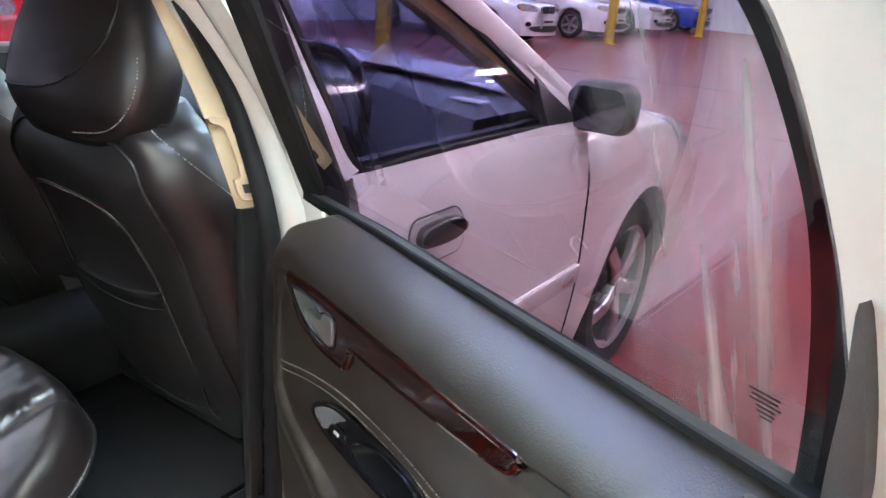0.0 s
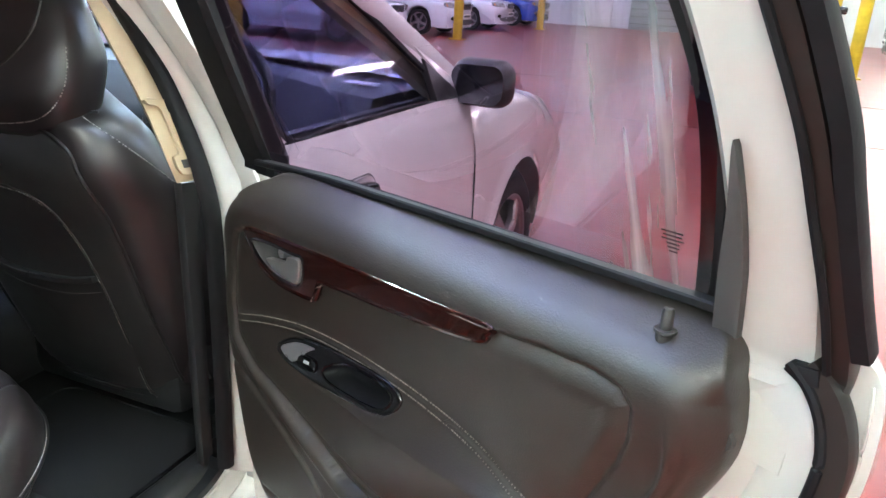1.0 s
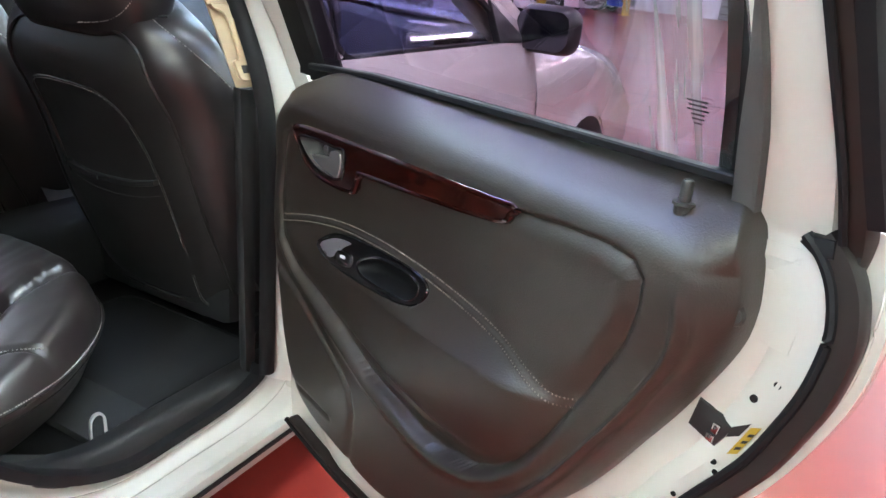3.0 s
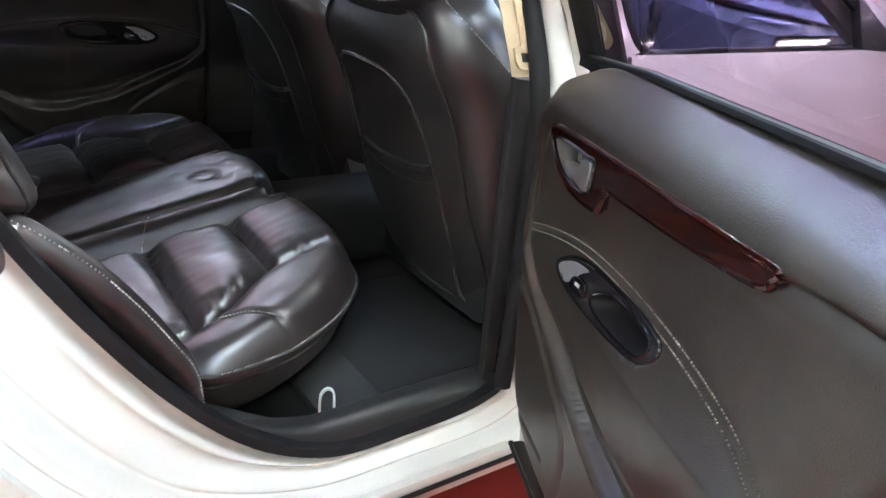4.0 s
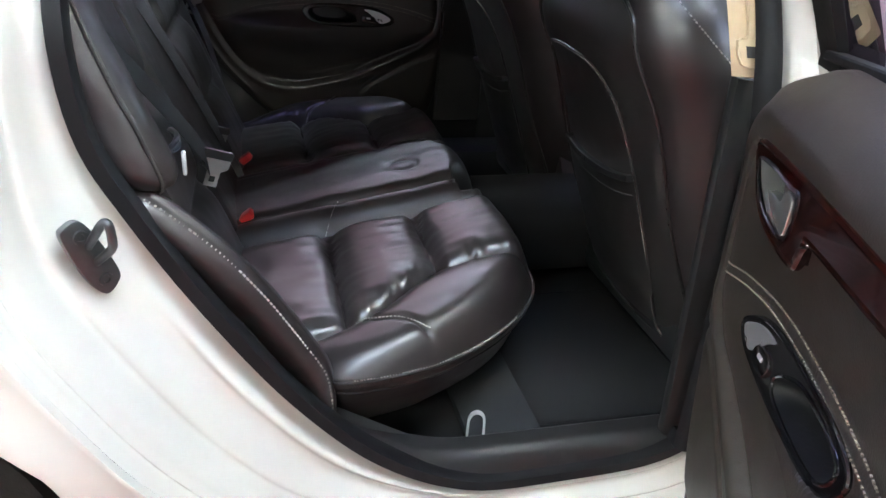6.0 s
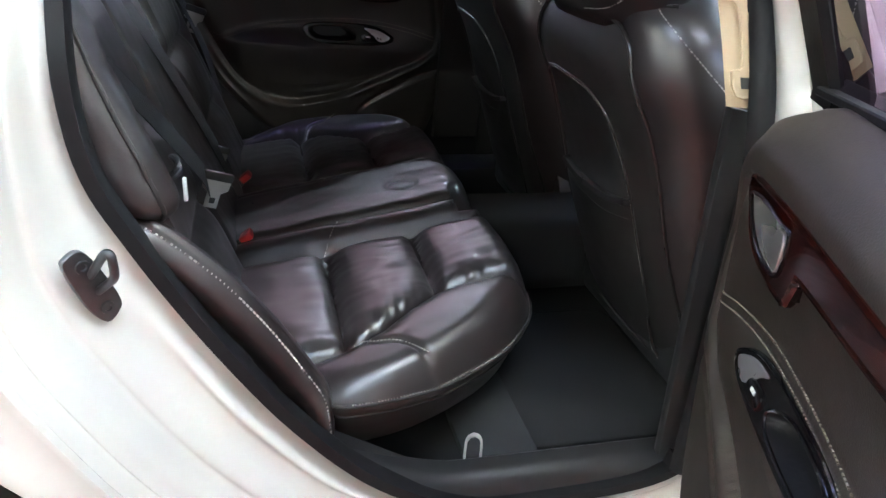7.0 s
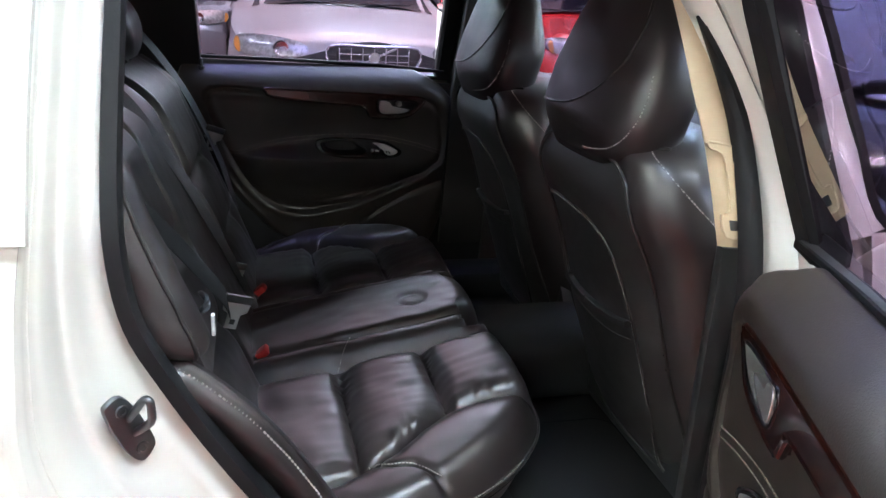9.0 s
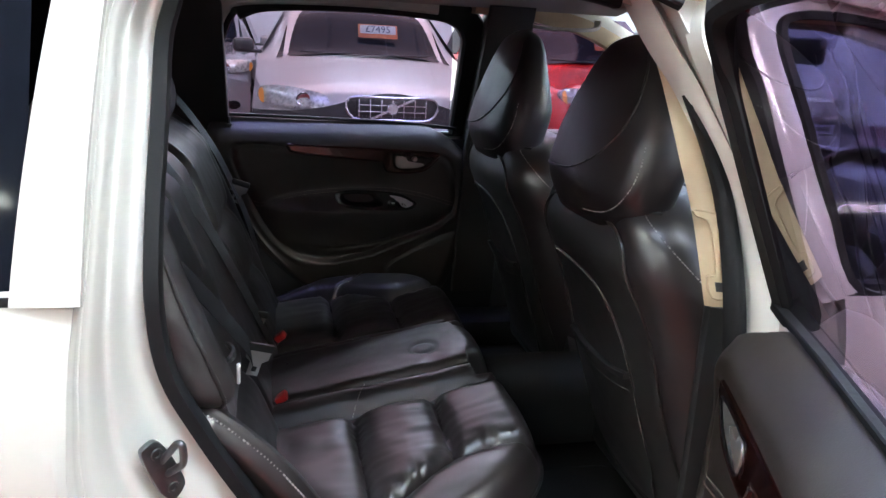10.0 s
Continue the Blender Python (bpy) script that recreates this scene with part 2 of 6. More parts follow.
def skin(bm, rows, wrap=False, caps=False):
    """Faces between rows of points; wrap closes each row on itself."""
    vs = [[bm.verts.new(p) for p in r] for r in rows]
    n = len(vs[0])
    for a, b in zip(vs, vs[1:]):
        for i in range(n if wrap else n - 1):
            j = (i + 1) % n
            bm.faces.new((a[i], a[j], b[j], b[i]))
    if caps:
        bm.faces.new(vs[0][::-1])
        bm.faces.new(vs[-1])
    return bm


def fix(bm):
    bmesh.ops.recalc_face_normals(bm, faces=bm.faces)
    return bm


def tube(pts, r=0.005, n=8, closed=False, flat=None, up=(0, 0, 1), bm=None, taper=None):
    """A rod along points; flat=(w, h) gives a strap or strip, w across and h along up."""
    bm = bm or bmesh.new()
    p = [Vector(a) for a in pts]
    k, rows, up = len(p), [], Vector(up)
    for i in range(k):
        t = (p[(i + 1) % k] - p[i - 1]) if closed else (p[min(i + 1, k - 1)] - p[max(i - 1, 0)])
        t.normalize()
        s = t.cross(up)
        s = s.normalized() if s.length > 1e-4 else t.orthogonal().normalized()
        w = s.cross(t)
        f = taper(i / (k - 1)) if taper else 1
        if flat:
            a, b = flat[0] / 2 * f, flat[1] / 2 * f
            e = [(-1, -0.6), (-0.8, -1), (0.8, -1), (1, -0.6), (1, 0.6), (0.8, 1), (-0.8, 1), (-1, 0.6)]
            rows.append([p[i] + s * (a * x) + w * (b * y) for x, y in e])
        else:
            rows.append([p[i] + (s * math.cos(2 * math.pi * j / n) + w * math.sin(2 * math.pi * j / n)) * r * f for j in range(n)])
    if closed:
        rows.append(rows[0])
        skin(bm, rows, wrap=True)
        bmesh.ops.remove_doubles(bm, verts=bm.verts, dist=1e-6)
    else:
        skin(bm, rows, wrap=True, caps=True)
    return fix(bm)


def stitches(pts, gap=0.0065, r=0.0012, bm=None):
    """Short thread dashes along a line of points."""
    bm = bm or bmesh.new()
    p = [Vector(a) for a in pts]
    acc, last = 0.0, p[0]
    for a, b in zip(p, p[1:]):
        d = (b - a).length
        while acc < d:
            c = a.lerp(b, acc / d)
            e = a.lerp(b, min(1, (acc + gap * 0.62) / d))
            if (e - c).length > 1e-5:
                t = (e - c).normalized()
                s = t.orthogonal().normalized()
                w = s.cross(t)
                rows = [[q + (s * x + w * y) * r for x, y in ((1, 0), (0, 1), (-1, 0), (0, -1))] for q in (c, e)]
                skin(bm, rows, wrap=True, caps=True)
            acc += gap
        acc -= d
    return bm


def box(size, at=(0, 0, 0), r=0.0, seg=2, bm=None, m=None):
    b = bmesh.new()
    bmesh.ops.create_cube(b, size=1)
    bmesh.ops.scale(b, vec=size, verts=b.verts)
    if r:
        bmesh.ops.bevel(b, geom=b.edges[:], offset=r, segments=seg, profile=0.5, affect="EDGES", clamp_overlap=True)
    bmesh.ops.translate(b, vec=at, verts=b.verts)
    if m:
        bmesh.ops.transform(b, matrix=m, verts=b.verts)
    return join(bm, b)


def join(bm, other):
    if bm is None:
        return other
    vs = {v: bm.verts.new(v.co) for v in other.verts}
    for f in other.faces:
        bm.faces.new([vs[v] for v in f.verts])
    other.free()
    return bm


def prism(outline, d0, d1, to3, r=0.0, seg=2, bm=None):
    """An outline in a plane, given thickness from d0 to d1, with its rims rounded by r."""
    b = bmesh.new()
    lo = [b.verts.new((p[0], p[1], d0)) for p in outline]
    hi = [b.verts.new((p[0], p[1], d1)) for p in outline]
    n = len(lo)
    b.faces.new(lo)
    b.faces.new(hi)
    for i in range(n):
        b.faces.new((lo[i], lo[(i + 1) % n], hi[(i + 1) % n], hi[i]))
    fix(b)
    if r:
        rim = [e for e in b.edges if abs(e.verts[0].co.z - e.verts[1].co.z) < 1e-6]
        bmesh.ops.bevel(b, geom=rim, offset=r, segments=seg, profile=0.5, affect="EDGES", clamp_overlap=True)
    for v in b.verts:
        v.co = Vector(to3(*v.co))
    return join(bm, fix(b))


def lathe(profile, n=32, m=None, bm=None):
    """Turn (radius, height) pairs round the z axis; m places it."""
    b = bmesh.new()
    rows = [[(r * math.cos(2 * math.pi * i / n), r * math.sin(2 * math.pi * i / n), h) for i in range(n)] for r, h in profile]
    skin(b, rows, wrap=True)
    bmesh.ops.remove_doubles(b, verts=b.verts, dist=1e-5)
    if m:
        bmesh.ops.transform(b, matrix=m, verts=b.verts)
    return join(bm, fix(b))


def disc_field(outline, centre, height, to3, rings=24, edge=None, bm=None):
    """A surface over a star-shaped outline: height(a, b, r) is its relief, r running 0 at the centre to 1 at the rim."""
    b = bmesh.new()
    c = Vector(centre)
    n = len(outline)
    mid = b.verts.new(to3(c.x, c.y, height(c.x, c.y, 0)))
    last = None
    for k in range(1, rings + 1):
        r = (k / rings) ** 0.8
        row = []
        for p in outline:
            q = c + (Vector(p[:2]) - c) * r
            row.append(b.verts.new(to3(q.x, q.y, height(q.x, q.y, r))))
        for i in range(n):
            j = (i + 1) % n
            if last is None:
                b.faces.new((mid, row[i], row[j]))
            else:
                b.faces.new((last[i], row[i], row[j], last[j]))
        last = row
    if edge is not None:
        low = [b.verts.new(to3(p[0], p[1], edge)) for p in outline]
        for i in range(n):
            j = (i + 1) % n
            b.faces.new((last[i], low[i], low[j], last[j]))
        b.faces.new(low)
    return join(bm, fix(b))


def rounded(w, h, r, n=5):
    """The outline of a rounded rectangle."""
    out = []
    for cx, cy, a in ((w - r, h - r, 0), (r - w, h - r, 90), (r - w, r - h, 180), (w - r, r - h, 270)):
        out += [(cx + r * math.cos(radians(a + 90 * i / n)), cy + r * math.sin(radians(a + 90 * i / n))) for i in range(n + 1)]
    return out


def sheet(fn, nu, nv, thick=0.0, bm=None):
    """A sheet fn(s, t) -> point, s and t in 0..1; thick gives it a back along its normals."""
    b = bmesh.new()
    top = [[Vector(fn(i / nu, j / nv)) for j in range(nv + 1)] for i in range(nu + 1)]
    skin(b, top)
    if not thick:
        return join(bm, fix(b))
    back = []
    for i in range(nu + 1):
        row = []
        for j in range(nv + 1):
            du = top[min(i + 1, nu)][j] - top[max(i - 1, 0)][j]
            dv = top[i][min(j + 1, nv)] - top[i][max(j - 1, 0)]
            n = dv.cross(du)
            row.append(top[i][j] - (n.normalized() if n.length > 1e-9 else Vector()) * thick)
        back.append(row)
    skin(b, [r[::-1] for r in back])
    for a, c in ((top[0], back[0]), (top[-1][::-1], back[-1][::-1]), ([r[0] for r in top][::-1], [r[0] for r in back][::-1]), ([r[-1] for r in top], [r[-1] for r in back])):
        skin(b, [c, a])
    return join(bm, b)


def keyhole(outer, hole):
    """One outline that runs round outer and, through a slit, round a hole in it."""
    o, k = [Vector(q[:2]) for q in outer], [Vector(q[:2]) for q in hole]

    def area(pts):
        return sum(a.x * b.y - b.x * a.y for a, b in zip(pts, pts[1:] + pts[:1]))
    if area(o) * area(k) > 0:
        k.reverse()
    i, j = min(((a, b) for a in range(len(o)) for b in range(len(k))), key=lambda ab: (o[ab[0]] - k[ab[1]]).length)
    return o[i:] + o[:i + 1] + k[j:] + k[:j + 1]


# ---- the showroom ----
XW, XE, YS, YN, ZC = -10.5, 9.0, -9.5, 27.3, 3.7
setting("floor", box((XE - XW + 0.6, YN - YS + 0.6, 0.2), ((XE + XW) / 2, (YN + YS) / 2, -0.1)), FLOOR, "worn glossy red painted concrete floor")
setting("ceiling", box((XE - XW + 0.6, YN - YS + 0.6, 0.2), ((XE + XW) / 2, (YN + YS) / 2, ZC + 0.1)), CEILING, "grey sheet ceiling of the showroom")
setting("wall_west", box((0.3, YN - YS, ZC), (XW - 0.15, (YN + YS) / 2, ZC / 2)), WALL, "white painted showroom side wall")
setting("wall_east", box((0.3, YN - YS, ZC), (XE + 0.15, (YN + YS) / 2, ZC / 2)), WALL, "white painted showroom side wall")
setting("wall_south", box((XE - XW + 0.6, 0.3, ZC), ((XE + XW) / 2, YS - 0.15, ZC / 2)), WALL, "white painted showroom end wall")
setting("wall_north", box((XE - XW + 0.6, 0.3, ZC), ((XE + XW) / 2, YN + 0.15, ZC / 2)), WALL, "white painted showroom end wall")


def floor_joint(name, pts):
    p = smooth(pts, 8)
    return setting(name, tube([(x, y, 0.001) for x, y in p], flat=(0.016, 0.004)), BLACK, "dark crack in the red floor")


floor_joint("floor_joint_1", [(-0.19, 3.2), (-0.18, 5.6), (-0.15, 7.0), (-0.21, 10.4), (-0.18, 16.0), (-0.20, 23.0)])
floor_joint("floor_joint_2", [(-9.8, 7.04), (-4.0, 7.0), (-1.2, 7.01), (-0.15, 6.97), (5.5, 7.02)])
floor_joint("floor_joint_3", [(-9.8, 10.0), (-3.3, 9.95), (-0.2, 10.3), (5.5, 10.2)])

# doorway and shutter in the end wall
setting("shutter", prism([(-3.2, 0), (0.6, 0), (0.6, 2.6), (-3.2, 2.6)], YN - 0.06, YN - 0.005, lambda a, b, d: (a, d, b), 0.01), shader("grey_green_shutter", (0.25, 0.29, 0.28), 0.5, mottle=0.1), "grey-green closed roller shutter in the end wall")
for k in range(10):
    setting("shutter_rib", box((3.76, 0.03, 0.05), (-1.3, YN - 0.07, 0.2 + 0.25 * k), 0.01), GREY_TRIM, "horizontal rib of the roller shutter")
setting("door_1", box((1.0, 0.06, 2.05), (-4.35, YN - 0.035, 1.025), 0.008), WHITE_PLASTIC, "white painted door in the end wall")


def post(x, y):
    ob = thing("yellow_post", "round steel roof post painted yellow, scuffed", "post", pose(x, y, 0), group="roof posts")
    part("shaft", lathe([(0.0, 0.0), (0.11, 0.0), (0.11, ZC), (0.0, ZC)], 24), YELLOW, ob)
    part("base_plate", box((0.32, 0.32, 0.025), (0, 0, 0.0125), 0.004), YELLOW, ob)


for p in ((-5.1, 15.7), (3.05, 14.6), (-5.1, 22.5), (3.05, 22.4), (-5.1, 7.6), (6.2, 6.0)):
    post(*p)


def ceiling_light(x, y, warm):
    ob = thing("ceiling_light", "white batten with a glowing fluorescent tube", "light", pose(x, y, ZC - 0.01), group="ceiling lights")
    part("batten", box((0.12, 1.9, 0.05), (0, 0, -0.03), 0.008), WHITE_PLASTIC, ob)
    for dx in (-0.035, 0.035):
        part("tube", tube([(dx, -0.9, -0.085), (dx, 0.9, -0.085)], 0.018, 8), TUBE_WARM if warm else TUBE_COOL, ob, "glowing fluorescent tube")
    for dy in (-0.92, 0.92):
        part("lampholder", box((0.1, 0.03, 0.06), (0, dy, -0.075), 0.006), WHITE_PLASTIC, ob)


def skylight(x, y, w=1.1, d=1.3, glow=SKYLIGHT, label="frosted roof skylight letting in blue daylight"):
    ob = tagged(part("skylight", box((w, d, 0.02), (x, y, ZC - 0.012), 0.004), glow, None, label), kind="structure", category="skylight")
    for dx, dy, sx, sy in ((-w / 2 - 0.03, 0, 0.06, d + 0.12), (w / 2 + 0.03, 0, 0.06, d + 0.12), (0, -d / 2 - 0.03, w + 0.12, 0.06), (0, d / 2 + 0.03, w + 0.12, 0.06), (0, 0.17 * d, w, 0.03), (0, -0.18 * d, w, 0.03)):
        part("frame_bar", box((sx, sy, 0.05), (x + dx, y + dy, ZC - 0.028), 0.006), CEILING, ob)


for y in (-5.2, 4.6, 8.6, 12.6, 17.0, 21.2):
    skylight(-6.3, y)
for y in (-1.1, 0.9):
    skylight(-0.9, y, glow=BLUE_SKYLIGHT)
skylight(1.7, -0.3, 1.0, 1.8)
# added warm fill panel, built like a skylight, to colour the seat reflections
skylight(-6.0, 0.6, 3.0, 5.0, WARM_FILL, "large warm glowing panel added overhead to redden the seats' sheen")
for y in (-6.4, 3.4, 8.0, 13.0, 18.0):
    skylight(3.2, y)

for i, x in enumerate((-8.2, -4.6, -1.6, 1.5, 4.8)):
    for j in range(9):
        ceiling_light(x, -7.5 + 4.1 * j, (x > 1.0))


# ---- the white estate car: shell ----
# x to the car's right, y forward, the rear door's hinge line at y = 0
SIDE = [(0.15, 0.835), (0.22, 0.86), (0.35, 0.888), (0.55, 0.905), (0.75, 0.902), (0.9, 0.882), (0.96, 0.862), (1.0, 0.846)]
AXLE_F, AXLE_R, WHEEL_Z, ARCH = 1.515, -1.24, 0.315, 0.365


def taper(y):
    return 1 - 0.075 * max(0.0, (y - 1.0) / 1.4) ** 2 - 0.05 * max(0.0, (-1.2 - y) / 1.1) ** 2


def body_x(y, z):
    """Half-width of the body at that place: the flank below the waist, leaning in above."""
    x = curve(z, SIDE) if z < 1.0 else 0.846 - 0.42 * (z - 1.0)
    return x * taper(y)


def arch_z(y, low):
    for a in (AXLE_F, AXLE_R):
        if abs(y - a) < ARCH:
            return max(low, WHEEL_Z + math.sqrt(ARCH ** 2 - (y - a) ** 2))
    return low


car = thing("estate_car", "pearl white estate car with one rear door wide open", "car")

# rear door opening: inner (seal) line and outer edge, as (y, z)
INNER = [(-0.80, 1.36), (-0.857, 1.30), (-0.868, 1.17), (-0.875, 0.99), (-0.866, 0.85), (-0.825, 0.751), (-0.745, 0.61), (-0.64, 0.458), (-0.52, 0.335),
         (-0.384, 0.265), (-0.24, 0.257), (-0.05, 0.272), (0.014, 0.34), (0.016, 0.6), (0.014, 0.9), (-0.064, 1.2), (-0.122, 1.30), (-0.19, 1.358), (-0.5, 1.385)]
OUTER = [(-0.84, 1.40), (-0.915, 1.32), (-0.932, 1.18), (-0.945, 0.99), (-0.957, 0.85), (-0.955, 0.70), (-0.89, 0.555), (-0.80, 0.41), (-0.68, 0.29),
         (-0.45, 0.195), (-0.25, 0.185), (-0.02, 0.19), (0.075, 0.30), (0.082, 0.6), (0.082, 0.9), (0.045, 1.2), (-0.03, 1.33), (-0.13, 1.40), (-0.5, 1.425)]


def inner_x(z):
    return 0.755 - 0.42 * max(0.0, z - 0.95)


inner = [(inner_x(z), y, z) for y, z in smooth(INNER, 6, True)]
outer = [(body_x(y, z) - 0.012, y, z) for y, z in smooth(OUTER, 6, True)]


def flute(t, z):
    """Pressed ridges and grooves along the jamb, as depth below its smooth face."""
    ridge = min(1.0, max(0.0, (0.66 - z) / 0.14))
    return (0.006 * math.exp(-((t - 0.12) / 0.06) ** 2) * ridge - 0.007 * math.exp(-((t - 0.26) / 0.045) ** 2) * ridge
            + 0.006 * math.exp(-((t - 0.42) / 0.10) ** 2) + 0.009 * math.exp(-((t - 0.68) / 0.045) ** 2)
            - 0.004 * math.exp(-((t - 0.80) / 0.05) ** 2) + 0.005 * math.exp(-((t - 0.925) / 0.014) ** 2))


def ring_between(a, b, k, bulge=0.0):
    """Jamb from the seal line out to the skin, with a rounded step."""
    rows = []
    for s in range(k + 1):
        t = s / k
        # inwards part faces out, then rolls over to the flank
        tx = t ** 1.6
        row = []
        for p, q in zip(a, b):
            p, q = Vector(p), Vector(q)
            row.append((lerp(p.x, q.x, tx) - bulge * math.sin(math.pi * t) - flute(t, lerp(p.z, q.z, t)), lerp(p.y, q.y, t), lerp(p.z, q.z, t)))
        rows.append(row)
    return rows


part("door_jamb", fix(skin(bmesh.new(), ring_between(inner, outer, 72, 0.006), wrap=True)), PAINT, car, "white painted rear door jamb")
# the door seal runs round the opening; the centre pillar's own seal closes it
ring = [Vector((x - 0.004, y, z)) for x, y, z in inner]
front = [i for i, q in enumerate(ring) if q.y > -0.17 and q.z > 0.29]
ring = ring[max(front) + 1:] + ring[:min(front)]
part("door_seal", tube(ring + [Vector((0.752, -0.008, 0.31))], flat=(0.022, 0.036), up=(1, 0, 0)), RUBBER, car, "black rubber door seal")
part("drip_seal", tube(smooth([(0.69, -0.14, 1.36), (0.665, -0.25, 1.395), (0.655, -0.5, 1.412), (0.66, -0.8, 1.39)], 6), flat=(0.03, 0.02), up=(1, 0, 0.4)), RUBBER, car, "black rubber drip seal")

# rear quarter: between the opening's edge and the wheel arch / rear corner
edge_ctl = OUTER[3:10]
edge = smooth(edge_ctl, 8)


def quarter_target(s):
    pts = [(-2.2, 0.96), (-2.2, 0.71), (AXLE_R, WHEEL_Z + ARCH)] + [(AXLE_R + ARCH * math.sin(radians(a)), WHEEL_Z + ARCH * math.cos(radians(a))) for a in (20, 40, 60, 75, 90)] + [(-0.86, 0.2), (-0.45, 0.16)]
    f = s * (len(pts) - 1)
    i = min(int(f), len(pts) - 2)
    return lerp(pts[i][0], pts[i + 1][0], f - i), lerp(pts[i][1], pts[i + 1][1], f - i)


def quarter(s, t):
    f = s * (len(edge) - 1)
    i = min(int(f), len(edge) - 2)
    p = edge[i].lerp(edge[i + 1], f - i)
    q = quarter_target(s)
    y, z = lerp(p.x, q[0], t), lerp(p.y, q[1], t)
    roll = 0.012 * (1 - min(1, t / 0.06)) ** 2
    lip = 0.012 * math.exp(-((math.hypot(y - AXLE_R, z - WHEEL_Z) - ARCH) / 0.03) ** 2)
    return (body_x(y, z) - roll + lip, y, z)


part("rear_quarter_panel", sheet(quarter, 60, 24), PAINT, car)
part("rear_lower_panel", sheet(lambda s, t: (body_x(lerp(-2.2, AXLE_R - ARCH, s), lerp(0.25, 0.71, t)), lerp(-2.2, AXLE_R - ARCH - 0.002, s), lerp(0.25, 0.71, t)), 10, 8), PAINT, car)
part("rear_arch_panel", sheet(lambda s, t: (body_x(-1.4, 0.6) + 0.0, lerp(AXLE_R - ARCH, AXLE_R, s), lerp(arch_z(lerp(AXLE_R - ARCH, AXLE_R, s), 0.3), 0.705, t)), 12, 3), PAINT, car)
# painted rear pillar with its lower edge, and the load-bay glass
part("rear_pillar", sheet(lambda s, t: (body_x(-0.97, lerp(0.972, 1.40, t)) + 0.004, lerp(-0.937, lerp(-1.012, -0.99, t), s) + 0.032 * t * t, lerp(0.972, 1.40, t)), 4, 12, 0.012), PAINT, car)
part("load_bay_glass", sheet(lambda s, t: (body_x(-1.5, lerp(0.985, 1.36, t)) - 0.006, lerp(-1.0, -1.95, s), lerp(0.985, 1.36, t)), 6, 6), GLASS_DARK, car)
part("load_bay_glass_seal", tube([(body_x(-1.5, z) - 0.002, y, z) for y, z in ((-1.95, 0.978), (-1.4, 0.976), (-1.004, 0.976))], flat=(0.014, 0.012)), RUBBER, car)
part("rear_corner_pillar", sheet(lambda s, t: (body_x(-2.1, lerp(0.96, 1.40, t)), lerp(-1.95, -2.25 + 0.12 * t, s), lerp(0.96, 1.40, t)), 4, 10, 0.02), PAINT, car)

# outer sill
part("sill", sheet(lambda s, t: (body_x(0, lerp(0.13, 0.2, t)) - 0.012 + 0.01 * math.sin(math.pi * t), lerp(-0.88, 1.14, s), lerp(0.13, 0.20, t)), 20, 6, -0.02), PAINT, car)
part("sill_gap", tube([(body_x(0, 0.178) + 0.001, y, 0.178) for y in (-0.62, -0.2, 0.2, 0.6, 1.0)], flat=(0.006, 0.009), up=(0, 0, 1)), RUBBER, car, "dark gap above the sill panel")
part("underbody", box((1.5, 4.2, 0.05), (0, 0.1, 0.165), 0.02), BLACK, car)

# front wing, bonnet, nose
WING_TOP = [(0.95, 0.955), (1.3, 0.945), (1.7, 0.895), (2.05, 0.82), (2.32, 0.70)]


def wing(side):
    def f(s, t):
        y = lerp(1.03, 2.3, s)
        lo = arch_z(y, 0.2)
        z = lerp(lo, curve(y, WING_TOP), t)
        d = math.hypot(y - AXLE_F, z - WHEEL_Z) - ARCH
        top = 0.05 * max(0.0, (t - 0.8) / 0.2) ** 2
        return (side * (body_x(y, min(z, 0.93)) - top + 0.012 * math.exp(-(d / 0.03) ** 2)), y, z)
    return sheet(f, 60, 20)


for side in (1, -1):
    part("front_wing", wing(side), PAINT, car)


def bonnet(s, t):
    y = lerp(1.02, 2.3, s)
    w = body_x(y, 0.9) - 0.05
    x = lerp(-w, w, t)
    return (x, y, curve(y, WING_TOP) + 0.055 * (1 - (x / w) ** 2) ** 0.7)


part("bonnet", sheet(bonnet, 20, 24), PAINT, car)
part("front_bumper", sheet(lambda s, t: (lerp(-1, 1, s) * (0.80 - 0.02 * abs(t - 0.5)), 2.27 + 0.16 * (1 - abs(lerp(-1, 1, s)) ** 3) - 0.02 * (2 * t - 1) ** 2, lerp(0.2, 0.72, t)), 24, 8), PAINT, car)
part("tailgate", sheet(lambda s, t: (lerp(-1, 1, s) * lerp(0.82, 0.68, t), lerp(-2.3, -2.1, t) - 0.04 * (1 - abs(lerp(-1, 1, s)) ** 3), lerp(0.3, 1.42, t)), 14, 12, 0.03), PAINT, car)

# far flank below the waist: panels with arches
def far_flank(s, t):
    y = lerp(-2.2, 1.02, s)
    lo = arch_z(y, 0.2)
    z = lerp(lo, 0.965, t)
    return (-body_x(y, z), y, z)


part("far_flank", sheet(far_flank, 70, 14, 0.02), PAINT, car)

# roof, its rails and headliner
def roof(s, t):
    y = lerp(-2.1, 0.42, s)
    x = lerp(-0.70, 0.70, t)
    e = 1 - (abs(x) / 0.70) ** 4
    return (x, y, 1.415 + 0.06 * e - 0.03 * ((y + 0.7) / 1.4) ** 2)


